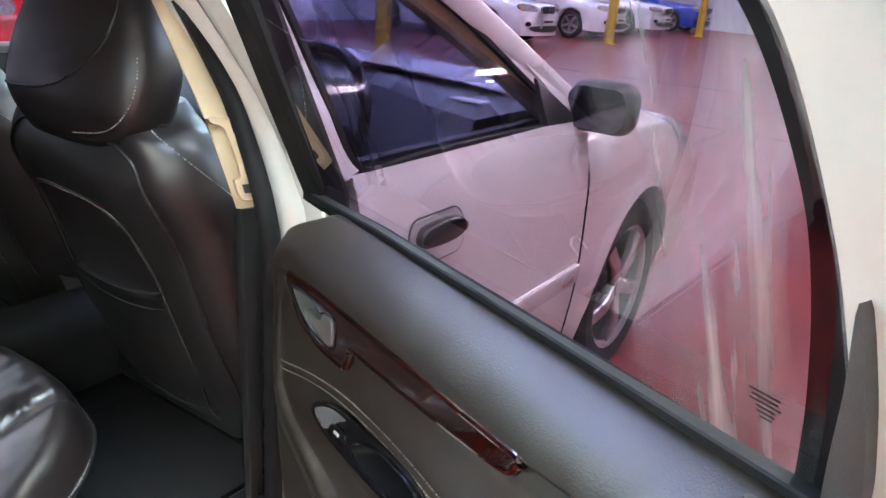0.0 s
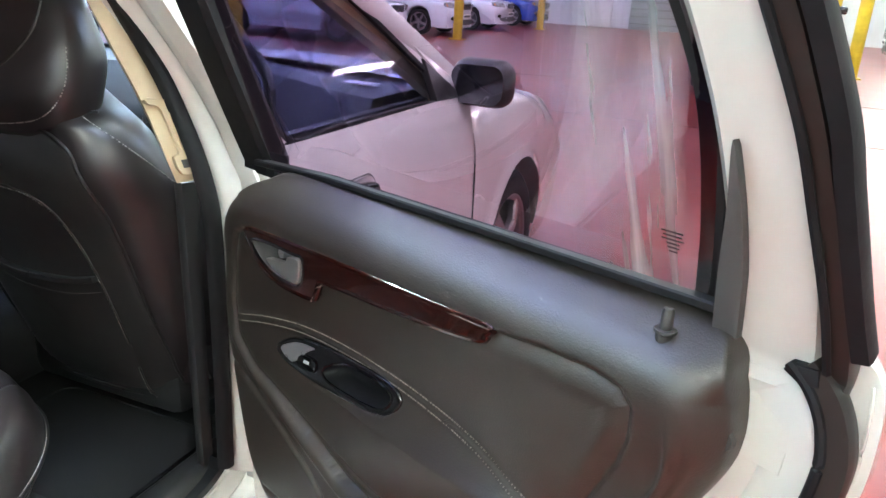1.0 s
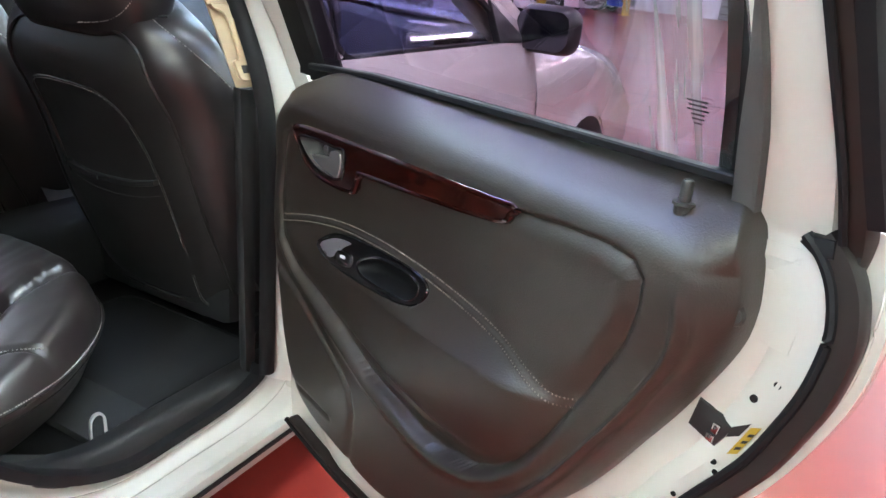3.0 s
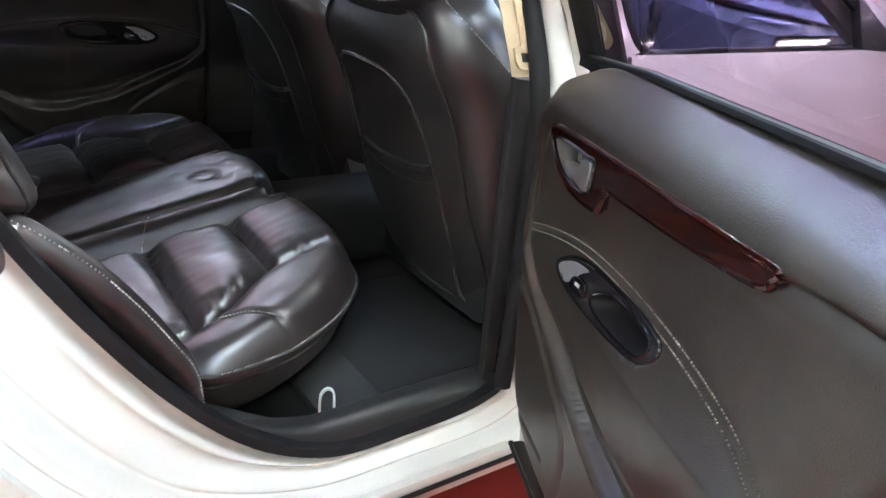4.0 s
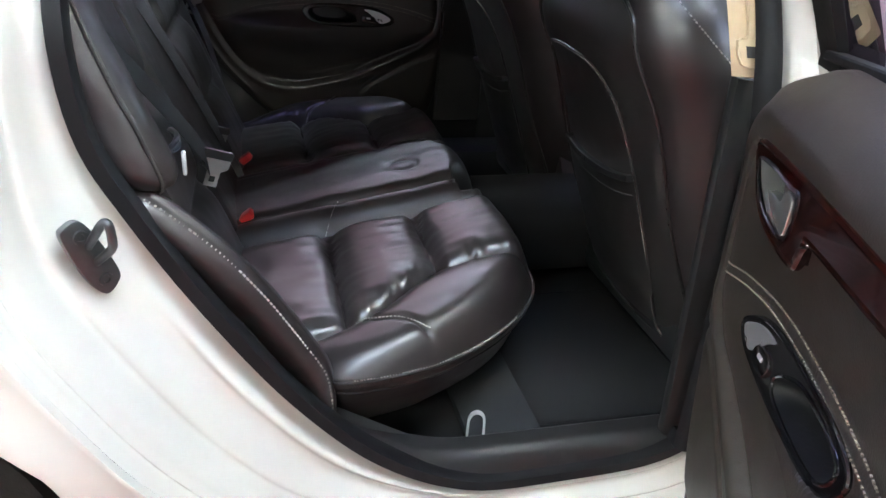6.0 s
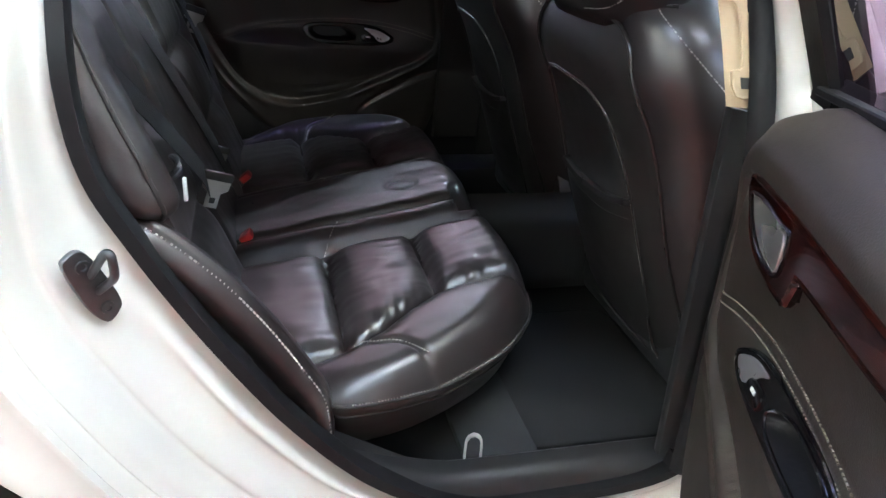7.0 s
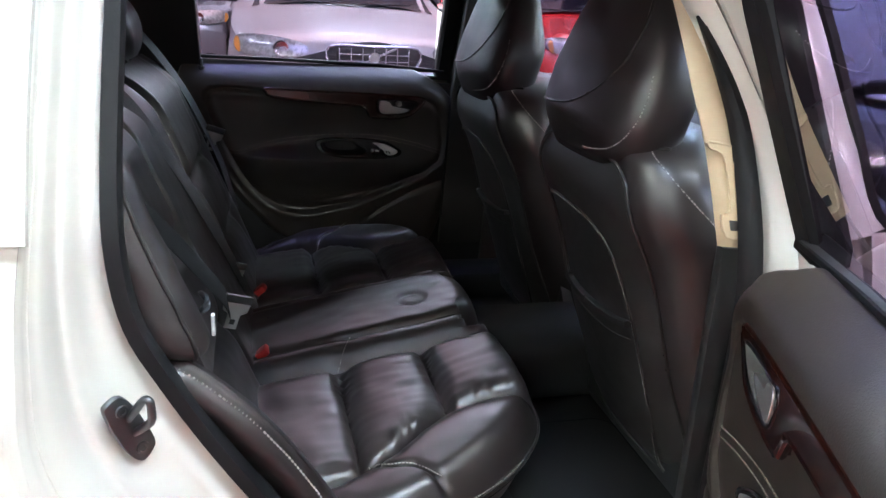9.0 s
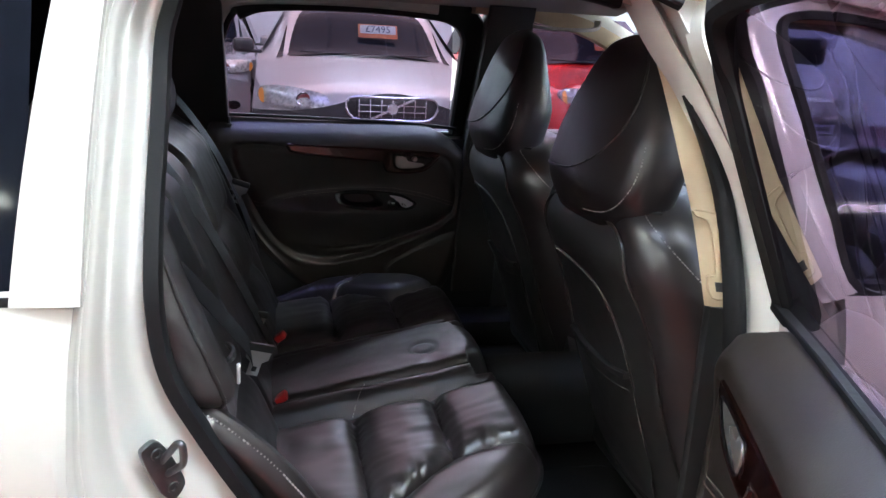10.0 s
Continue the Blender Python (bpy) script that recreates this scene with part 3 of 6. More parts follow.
part("roof", sheet(roof, 24, 20), PAINT, car)
part("headliner", sheet(lambda s, t: (lerp(-0.62, 0.62, t), lerp(-2.0, 0.36, s), 1.372 + 0.04 * (1 - abs(lerp(-1, 1, t)) ** 3)), 12, 16), HEADLINER, car, "grey-beige cloth headliner")
for side in (1, -1):
    part("roof_rail", tube([(side * x, y, z) for x, y, z in smooth([(0.68, -2.1, 1.36), (0.675, -1.4, 1.405), (0.672, -0.5, 1.425), (0.68, 0.1, 1.405), (0.70, 0.35, 1.34), (0.77, 0.75, 1.13), (0.84, 1.06, 0.95)], 8)], flat=(0.055, 0.06)), PAINT, car)
    part("pillar_trim", tube([(side * (x - 0.035), y - 0.01, z - 0.02) for x, y, z in smooth([(0.675, -0.1, 1.40), (0.68, 0.1, 1.385), (0.70, 0.35, 1.325), (0.77, 0.74, 1.12), (0.83, 1.02, 0.95)], 8)], flat=(0.05, 0.05)), BEIGE, car, "beige front pillar trim")
    part("roof_bar", tube(smooth([(side * 0.60, -1.95, 1.45), (side * 0.605, -1.85, 1.50), (side * 0.61, -0.6, 1.525), (side * 0.61, 0.2, 1.50), (side * 0.605, 0.3, 1.455)], 6), 0.014), BLACK, car)

# windscreen and rear glass
part("windscreen", sheet(lambda s, t: (lerp(-1, 1, t) * lerp(0.80, 0.62, s), lerp(1.04, 0.37, s) + 0.10 * (1 - lerp(-1, 1, t) ** 2) * (1 - 0.5 * s), lerp(0.975, 1.40, s)), 10, 14), GLASS_PLAIN, car, "clear windscreen").visible_shadow = False
part("rear_window", sheet(lambda s, t: (lerp(-1, 1, t) * lerp(0.72, 0.6, s), lerp(-2.29, -2.16, s) - 0.03, lerp(0.95, 1.34, s)), 4, 8), GLASS_DARK, car)

# far side: pillars, front and rear window frames
def far(y, z, d=0.0):
    return (-(body_x(y, z) - d), y, z)


part("far_centre_pillar", prism([(-0.075, 0.93), (0.09, 0.93), (0.075, 1.40), (-0.065, 1.40)], 0.0, 0.09, lambda a, b, d: far(a, b, d), 0.008), BLACK, car, "black far centre pillar")
part("far_centre_pillar_trim", prism([(-0.10, 0.40), (0.10, 0.40), (0.085, 0.92), (0.07, 1.38), (-0.075, 1.38), (-0.085, 0.92)], 0.095, 0.125, lambda a, b, d: (-(min(body_x(a, b), 0.86) - d), a, b), 0.008), shader("dark_brown_trim", (0.034, 0.030, 0.028), 0.6, mottle=0.1), car, "dark centre pillar trim")
part("far_rear_pillar", prism([(-1.06, 0.93), (-0.86, 0.93), (-0.865, 1.34), (-0.9, 1.40), (-1.06, 1.40)], 0.0, 0.07, lambda a, b, d: far(a, b, d), 0.008), BLACK, car)
part("far_load_bay_glass", sheet(lambda s, t: far(lerp(-1.0, -1.95, s), lerp(0.985, 1.36, t), 0.004), 6, 6), GLASS_DARK, car)
part("far_front_window", sheet(lambda s, t: far(lerp(0.09, lerp(0.92, 0.42, t), s), lerp(0.965, 1.36, t), 0.015), 6, 8), GLASS, car, "tinted far front window").visible_shadow = False
part("far_front_door_top", box((0.09, 0.95, 0.05), (-0.80, 0.56, 0.955), 0.02), PANEL, car)
part("far_front_door_panel", sheet(lambda s, t: (-0.76 + 0.02 * math.sin(6 * t), lerp(0.05, 1.05, s), lerp(0.3, 0.96, t)), 10, 10, 0.02), PANEL_DARK, car)

# centre pillar on this side: painted post, seal, beige trim and belt cover
def near(y, z, d=0.0):
    return (body_x(y, z) - d, y, z)


part("centre_pillar", prism([(0.030, 0.25), (0.085, 0.25), (0.085, 0.9), (0.06, 1.1), (0.0, 1.30), (-0.08, 1.39), (-0.15, 1.37), (-0.080, 1.24), (-0.020, 1.11), (0.013, 1.007), (0.026, 0.9)], 0.03, 0.075, lambda a, b, d: near(a, b, d), 0.006), PAINT, car, "white painted centre pillar")


def strip(left, right, thick):
    """A smooth band between two lines of points."""
    a, b = smooth(left, 10), smooth(right, 10)
    bow = Vector((0.006, -0.003, 0))
    return sheet(lambda s, t: a[round(s * (len(a) - 1))].lerp(b[round(s * (len(b) - 1))], t) + bow * math.sin(math.pi * t), len(a) - 1, 6, thick)


TRIM_L = [(0.573, -0.107, 1.296), (0.602, -0.098, 1.22), (0.640, -0.085, 1.132), (0.678, -0.068, 1.043), (0.731, -0.050, 0.904)]
TRIM_R = [(0.580, -0.105, 1.298), (0.614, -0.060, 1.222), (0.650, -0.030, 1.134), (0.687, -0.014, 1.045), (0.742, -0.013, 0.904)]
WHITE_L = [(0.573, -0.155, 1.363), (0.601, -0.119, 1.296), (0.633, -0.073, 1.225), (0.680, -0.022, 1.113), (0.714, 0.004, 1.029), (0.746, 0.015, 0.946), (0.766, 0.018, 0.87), (0.775, 0.018, 0.6), (0.775, 0.018, 0.28)]
WHITE_R = [(0.614, -0.150, 1.362), (0.641, -0.115, 1.300), (0.668, -0.074, 1.235), (0.719, -0.015, 1.111), (0.755, 0.012, 1.025), (0.785, 0.026, 0.95), (0.812, 0.031, 0.87), (0.835, 0.031, 0.6), (0.835, 0.031, 0.28)]
WHITE_L = [(x - 0.010, y - 0.017, z) for x, y, z in WHITE_L]
part("pillar_flange", strip(WHITE_L, WHITE_R, 0.006), PAINT, car, "white painted pillar flange")
part("pillar_trim", strip(TRIM_L, TRIM_R, 0.012), BEIGE, car, "beige plastic belt pillar trim")
SEAL_L = [(x - 0.003, y - 0.004, z) for x, y, z in TRIM_R[1:]] + [(0.752, -0.010, 0.75), (0.752, -0.010, 0.3)]
SEAL_R = [(0.633, -0.075, 1.224), (0.676, -0.026, 1.122), (0.711, 0.001, 1.035), (0.762, 0.016, 0.89), (0.774, 0.016, 0.75), (0.774, 0.016, 0.3)]
SEAL_L, SEAL_R = ([(x + 0.022, y - 0.0150, z + 0.003) for x, y, z in line] for line in (SEAL_L, SEAL_R))
SEAL_R = [tuple(Vector(a).lerp(Vector(b), 0.55)) for a, b in zip(SEAL_L, SEAL_R)]
part("pillar_seal", strip(SEAL_L, SEAL_R, 0.01), RUBBER, car, "black rubber pillar seal")
part("seal_lip", tube([a.lerp(b, 0.62) + Vector((0.008, -0.004, 0)) for a, b in zip(smooth(SEAL_L, 8), smooth(SEAL_R, 8))], 0.003, 6), RUBBER, car)
part("pillar_lower_trim", prism([(-0.036, 0.28), (-0.004, 0.28), (-0.004, 0.899), (-0.050, 0.905)], 0.128, 0.15, lambda a, b, d: (min(body_x(a, b), 0.87) - d, a, b), 0.008), BLACK, car, "black lower pillar trim")


# belt height slide set in the trim
def trim_at(t, z, d=0.0):
    """A point across the pillar trim, t from its rear edge to its front, d proud of it."""
    def at(line):
        for a, b in zip(line, line[1:]):
            if z >= b[2]:
                return Vector(a).lerp(Vector(b), (z - a[2]) / (b[2] - a[2]))
        return Vector(line[-1])
    return at(TRIM_L).lerp(at(TRIM_R), t) + Vector((0.9, -0.25, 0.2)) * (d + 0.014)


slide_edge = smooth([(0.0, 1.046), (0.65, 1.040), (0.85, 1.020), (0.85, 0.95), (0.82, 0.922), (0.12, 0.918), (0.08, 0.948), (0.38, 0.955), (0.38, 1.018), (0.25, 1.033), (0.0, 1.038)], 3, True)
guide = part("belt_guide", prism(slide_edge, -0.004, 0.012, trim_at, 0.0), BEIGE, car, "beige moulded belt height slide")
part("rim", tube([trim_at(q.x, q.y, 0.011) for q in slide_edge], 0.0022, 6, True), BEIGE, guide)
part("slot", prism([(0.28, 0.927), (0.62, 0.927), (0.62, 0.941), (0.28, 0.941)], 0.011, 0.0135, trim_at), BLACK, guide)
part("track", tube([trim_at(0.62, z, 0.012) for z in (0.955, 0.98, 1.0, 1.02)], flat=(0.006, 0.004)), BEIGE, guide)

# front door, closed, with its handle, glass and mirror
fd = part("front_door", sheet(lambda s, t: near(lerp(0.088, 1.026, s), lerp(0.205, 0.962, t), 0.003 * (1 - min(1, 12 * min(s, 1 - s))) ** 2), 24, 30, -0.03), PAINT, car, "white closed front door")
part("front_door_panel", sheet(lambda s, t: (0.755 + 0.015 * math.sin(6 * t), lerp(0.09, 1.05, s), lerp(0.3, 0.95, t)), 8, 8, 0.02), PANEL_DARK, fd)
part("rubbing_strip", prism(rounded(0.46, 0.028, 0.01), -0.012, 0.006, lambda a, b, d: near(a + 0.555, b + 0.53, d), 0.005), PAINT, fd, "body-coloured rubbing strip")
part("strip_badge", box((0.004, 0.07, 0.02), (body_x(0.93, 0.53) + 0.015, 0.93, 0.532), 0.001), CHROME, fd)
oval = [(0.30 + a, 0.812 + b) for a, b in rounded(0.088, 0.044, 0.032, 6)]
part("handle_recess", disc_field(oval, (0.30, 0.812), lambda a, b, r: -0.0015 - 0.0055 * r ** 6, lambda a, b, d: near(a, b, d), 10, edge=0.004), PAINT, fd, "white oval handle surround")
part("recess_rim", tube([near(a, b, -0.0035) for a, b in [(0.30 + 1.04 * (q[0] - 0.30), 0.812 + 1.06 * (q[1] - 0.812)) for q in oval]], 0.0018, 6, True), BLACK, fd)
part("handle", prism(smooth([(0.225, 0.818), (0.240, 0.842), (0.30, 0.848), (0.365, 0.842), (0.376, 0.820), (0.355, 0.806), (0.30, 0.802), (0.24, 0.806)], 4, True), -0.026, -0.004, lambda a, b, d: near(a, b, d), 0.006, 3), GLOSS_BLACK, fd, "glossy black door handle grip")
part("door_lock", lathe([(0.0, 0.004), (0.010, 0.003), (0.012, -0.003)], 16, Matrix.Translation(near(0.398, 0.812, -0.004)) @ Matrix.Rotation(radians(90), 4, "Y")), BLACK, fd)
FRAME_OUT = [(0.045, 0.953), (-0.02, 1.088), (-0.073, 1.209), (-0.112, 1.33), (-0.02, 1.398), (0.16, 1.395), (0.34, 1.36), (0.56, 1.265), (0.82, 1.115), (1.02, 0.965)]
FRAME_IN = [(0.122, 0.966), (0.081, 1.085), (0.051, 1.209), (0.024, 1.320), (0.055, 1.350), (0.18, 1.348), (0.32, 1.315), (0.52, 1.228), (0.74, 1.085), (0.88, 0.968)]
fo, fi = smooth(FRAME_OUT, 6), smooth(FRAME_IN, 6)
part("window_frame", fix(skin(bmesh.new(), [[near(lerp(a.x, b.x, t), lerp(a.y, b.y, t), d) for a, b in zip(fo, fi)] for t, d in ((-0.05, 0.04), (0.0, 0.006), (0.12, 0.0), (0.55, 0.0), (0.62, 0.006), (0.9, 0.008), (1.0, 0.022))])), PAINT, fd)
part("window_seal", tube([near(q.x, q.y, 0.012) for q in smooth(FRAME_IN + [(0.6, 0.962), (0.3, 0.963)], 5, True)], closed=True, flat=(0.014, 0.014), up=(1, 0, 0)), RUBBER, fd)
part("window_glass", sheet(lambda s, t: near(lerp(lerp(0.12, 0.012, t), lerp(0.9, 0.2, t ** 1.1), s), lerp(0.968, 1.34, t), 0.016), 8, 10), GLASS_PLAIN, fd, "clear front door glass").visible_shadow = False
part("mirror_sail", prism([(0.80, 0.962), (0.99, 0.955), (0.80, 1.07)], -0.004, 0.02, lambda a, b, d: near(a, b, d), 0.004), BLACK, fd)


mirror = part("door_mirror", bmesh.new(), BLACK, fd, "black door mirror housing")
bm = bmesh.new()
rows = []
for i in range(15):
    a = math.pi * i / 14
    depth, s = -math.cos(a), max(0.04, math.sin(a)) ** 0.45
    rows.append([(0.918 + p[0], 0.985 + 0.055 * depth + 0.02, 0.998 + p[1]) for p in rounded(0.092 * s, 0.068 * s, 0.045 * s, 6)])
skin(bm, rows, wrap=True, caps=True)
bm = tube(smooth([(0.80, 1.0, 0.945), (0.86, 0.995, 0.95), (0.90, 1.0, 0.965)], 4), flat=(0.06, 0.035), bm=fix(bm))
bm.to_mesh(mirror.data)
mirror.data.shade_smooth()
part("mirror_glass", prism(rounded(0.078, 0.054, 0.035), 0.0, 0.003, lambda a, b, d: (0.918 + a, 0.947 - d, 0.998 + b)), shader("mirror_silvering", (0.10, 0.105, 0.13), 0.05, metal=1.0, mottle=0.01), mirror)


# wheels
def wheel(x, y, side, parent, radius=0.315, width=0.205, spokes=5, group=""):
    """Tyre with tread grooves, alloy rim with spokes, hub and brake disc."""
    m = Matrix.Translation((x, y, radius)) @ Matrix.Rotation(side * math.pi / 2, 4, "Y")
    w, r = width / 2, radius
    tyre = part("wheel", lathe([(0.215, -w * 0.9), (0.24, -w), (r - 0.03, -w), (r - 0.004, -w * 0.8), (r, -w * 0.45), (r - 0.006, -w * 0.4), (r - 0.006, -w * 0.34), (r, -w * 0.3), (r, w * 0.3), (r - 0.006, w * 0.34), (r - 0.006, w * 0.4), (r, w * 0.45), (r - 0.004, w * 0.8), (r - 0.03, w), (0.24, w), (0.215, w * 0.9)], 40, m), TYRE, parent, "black tyre on an alloy wheel")
    part("rim", lathe([(0.212, -w), (0.212, w * 0.9), (0.222, w * 0.95), (0.2, w * 0.8), (0.195, -w)], 40, m), ALLOY, tyre, "silver alloy rim")
    part("brake_disc", lathe([(0.05, 0.0), (0.15, 0.0), (0.15, 0.02), (0.05, 0.02)], 28, m), STEEL, tyre)
    for k in range(spokes):
        a = 2 * math.pi * k / spokes
        mm = m @ Matrix.Rotation(a, 4, "Z")
        bm = tube([mm @ Vector((0.03, 0, w * 0.72)), mm @ Vector((0.12, 0, w * 0.85)), mm @ Vector((0.208, 0, w * 0.72))], flat=(0.055, 0.03), up=mm.to_3x3() @ Vector((0, 0, 1)))
        part("spoke", bm, ALLOY, tyre)
    part("hub_cap", lathe([(0.0, w * 0.95), (0.03, w * 0.93), (0.04, w * 0.8), (0.04, 0.0)], 20, m), ALLOY, tyre)
    return tyre


for sx in (1, -1):
    for y in (AXLE_F, AXLE_R):
        wheel(sx * 0.775, y, sx, car)
        part("wheel_liner", prism([(y + (ARCH + 0.01) * math.cos(radians(a)), WHEEL_Z + (ARCH + 0.01) * math.sin(radians(a))) for a in range(-10, 191, 10)], 0.60, 0.62, lambda a, b, d: (sx * d, a, b)), BLACK, car)

# cabin floor, sills and dashboard
part("cabin_floor", box((1.52, 3.1, 0.05), (-0.04, 0.1, 0.215), 0.01), CARPET, car, "black carpeted cabin floor")
part("centre_tunnel", prism(rounded(0.12, 0.1, 0.06), -0.7, 1.05, lambda a, b, d: (a, d, b + 0.36), 0.01), CARPET, car)
def sill_cover(s, t):
    y = lerp(-0.62, 0.06, s)
    rise = 0.10 * max(0, (-0.38 - y) / 0.24) ** 1.6
    x = curve(t, [(0, 0.754), (0.2, 0.746), (0.45, 0.725), (0.7, 0.700), (0.85, 0.688), (1, 0.680)])
    return (x, y, rise + curve(t, [(0, 0.262), (0.2, 0.288), (0.45, 0.302), (0.7, 0.303), (0.85, 0.290), (1, 0.238)]))


part("sill_cover", sheet(sill_cover, 24, 14), BLACK, car, "black moulded plastic sill cover")
part("far_sill_cover", box((0.16, 1.6, 0.10), (-0.68, -0.05, 0.29), 0.025), BLACK, car)
part("bulkhead", box((1.5, 0.05, 0.75), (0, 1.12, 0.6), 0.01), BLACK, car)


def dash(s, t):
    x = lerp(-0.74, 0.74, s)
    y = lerp(1.08, 0.60 + 0.06 * math.cos(3 * x), min(1, t * 1.6)) if t < 0.625 else 0.60 + 0.06 * math.cos(3 * x) + 0.10 * (t - 0.625)
    z = 0.985 - 0.02 * abs(x) if t < 0.5 else 0.985 - 0.02 * abs(x) - 0.55 * (t - 0.5) / 0.5
    z += 0.035 * math.exp(-((x - 0.36) / 0.2) ** 2) * math.exp(-((t - 0.4) / 0.15) ** 2)
    return (x, y, z)


dashboard = part("dashboard", sheet(dash, 40, 30), shader("slate_dashboard", (0.05, 0.055, 0.07), 0.5, mottle=0.1, scale=80, bump=0.3, bump_scale=500), car, "dark slate moulded dashboard")
part("wood_inlay", box((0.5, 0.012, 0.04), (-0.42, 0.655, 0.80), 0.005), WOOD, dashboard)
for k in range(4):
    part("vent_slat", box((0.12, 0.02, 0.006), (0.08, 0.645, 0.83 + 0.018 * k), 0.002), BLACK, dashboard)
part("dash_card", box((0.10, 0.05, 0.004), (0.62, 0.82, 0.985), 0.001), WHITE_PLASTIC, dashboard, "pale card on the dashboard")

wm = Matrix.Translation((0.37, 0.47, 0.93)) @ Matrix.Rotation(radians(66), 4, "X")
steering = part("steering_wheel", tube([wm @ Vector((0.185 * math.cos(2 * math.pi * i / 40), 0.185 * math.sin(2 * math.pi * i / 40), 0)) for i in range(40)], 0.015, 10, True), BLACK, car, "black leather steering wheel")
part("hub", lathe([(0.0, 0.015), (0.06, 0.012), (0.075, -0.02), (0.05, -0.05), (0.0, -0.06)], 24, wm), BLACK, steering)
for a in (200, 340, 270):
    part("spoke", tube([wm @ Vector((0.05 * math.cos(radians(a)), 0.05 * math.sin(radians(a)), -0.01)), wm @ Vector((0.18 * math.cos(radians(a)), 0.18 * math.sin(radians(a)), 0))], flat=(0.035, 0.014)), GREY_TRIM, steering)
part("steering_column", tube([wm @ Vector((0, 0, -0.03)), wm @ Vector((0, 0, -0.25))], 0.035, 12), BLACK, steering)
part("interior_mirror", box((0.24, 0.025, 0.065), (0.0, 0.56, 1.30), 0.02), BLACK, car)
part("sun_visor", box((0.40, 0.16, 0.02), (0.36, 0.42, 1.355), 0.009), HEADLINER, car)
console = part("roof_console", box((0.22, 0.16, 0.03), (0.0, 0.18, 1.385), 0.012), HEADLINER, car)
part("lamp_lens", box((0.06, 0.04, 0.01), (0.05, 0.14, 1.37), 0.004), shader("amber_lens", (0.7, 0.3, 0.15), 0.2), console)
part("grab_handle", tube(smooth([(-0.60, 0.05, 1.352), (-0.585, 0.08, 1.325), (-0.585, 0.26, 1.325), (-0.60, 0.29, 1.352)], 5), flat=(0.022, 0.012)), HEADLINER, car)

part("far_side_lining", sheet(lambda s, t: (-0.795, lerp(-1.1, 1.06, s), lerp(0.27, 0.94, t)), 12, 6, 0.01), BLACK, car, "black far side lining")

# striker on the jamb
def jamb_at(a, b, d):
    """Point on the jamb's face by its y and z, d out from it."""
    return (0.812 - 0.8 * (a + 0.885) + 0.78 * d, a + 0.62 * d, b)


plate = smooth([(-0.892, 0.746), (-0.888, 0.759), (-0.874, 0.762), (-0.860, 0.735), (-0.845, 0.690), (-0.847, 0.674), (-0.860, 0.664), (-0.876, 0.690)], 4, True)
striker = part("striker_plate", prism(plate, -0.004, 0.006, jamb_at, 0.002), STEEL, car, "dark steel door striker plate")
part("loop", tube([jamb_at(*q) for q in smooth([(-0.869, 0.728, 0.002), (-0.868, 0.746, 0.018), (-0.866, 0.765, 0.034), (-0.864, 0.766, 0.042), (-0.863, 0.752, 0.043), (-0.862, 0.736, 0.038), (-0.863, 0.720, 0.020), (-0.864, 0.706, 0.002)], 5)], 0.0052, 12), STEEL, striker)
for y, z in ((-0.876, 0.744), (-0.859, 0.684)):
    m = Matrix.Translation(jamb_at(y, z, 0.004)) @ Vector((0.78, 0.62, 0)).to_track_quat("Z", "Y").to_matrix().to_4x4()
    part("screw", lathe([(0.0, 0.001), (0.004, 0.001), (0.0045, 0.0045), (0.008, 0.0045), (0.0088, 0.0)], 14, m), STEEL, striker)


# ---- rear doors ----
# door-local: u along the door from its hinge, v outwards, z up; n = -v points into the cabin
STITCH_LINE = [(0.112, 0.718), (0.2, 0.744), (0.3, 0.763), (0.4, 0.768), (0.5, 0.764), (0.6, 0.755), (0.66, 0.745), (0.70, 0.735), (0.737, 0.722), (0.765, 0.715), (0.792, 0.720)]
STITCH_N = [(0.10, 0.101), (0.2, 0.096), (0.3, 0.092), (0.5, 0.088), (0.65, 0.094), (0.72, 0.104), (0.80, 0.112)]
RIDGE = [(0.10, 0.672), (0.25, 0.682), (0.36, 0.686), (0.45, 0.687), (0.55, 0.694), (0.62, 0.699), (0.68, 0.703), (0.73, 0.708), (0.80, 0.712)]
RIDGE_N = [(0.10, 0.102), (0.25, 0.099), (0.38, 0.101), (0.50, 0.112), (0.62, 0.121), (0.70, 0.122), (0.76, 0.116), (0.80, 0.112)]
INSERT = [(0.158, 0.888), (0.314, 0.899), (0.512, 0.906), (0.665, 0.910), (0.745, 0.917), (0.806, 0.918), (0.838, 0.913), (0.852, 0.897), (0.851, 0.867), (0.839, 0.826), (0.804, 0.747), (0.756, 0.654), (0.724, 0.605), (0.688, 0.567), (0.639, 0.533), (0.573, 0.517), (0.525, 0.517), (0.392, 0.545), (0.274, 0.595), (0.162, 0.645), (0.112, 0.687), (0.102, 0.749), (0.117, 0.835), (0.137, 0.876)]
FOLD = [(0.255, 0.607), (0.333, 0.586), (0.458, 0.563), (0.545, 0.555), (0.625, 0.558), (0.686, 0.578)]
POCKET = [(0.070, 0.628), (0.11, 0.618), (0.156, 0.603), (0.238, 0.562), (0.316, 0.518), (0.345, 0.492), (0.357, 0.455), (0.352, 0.41), (0.339, 0.345)]
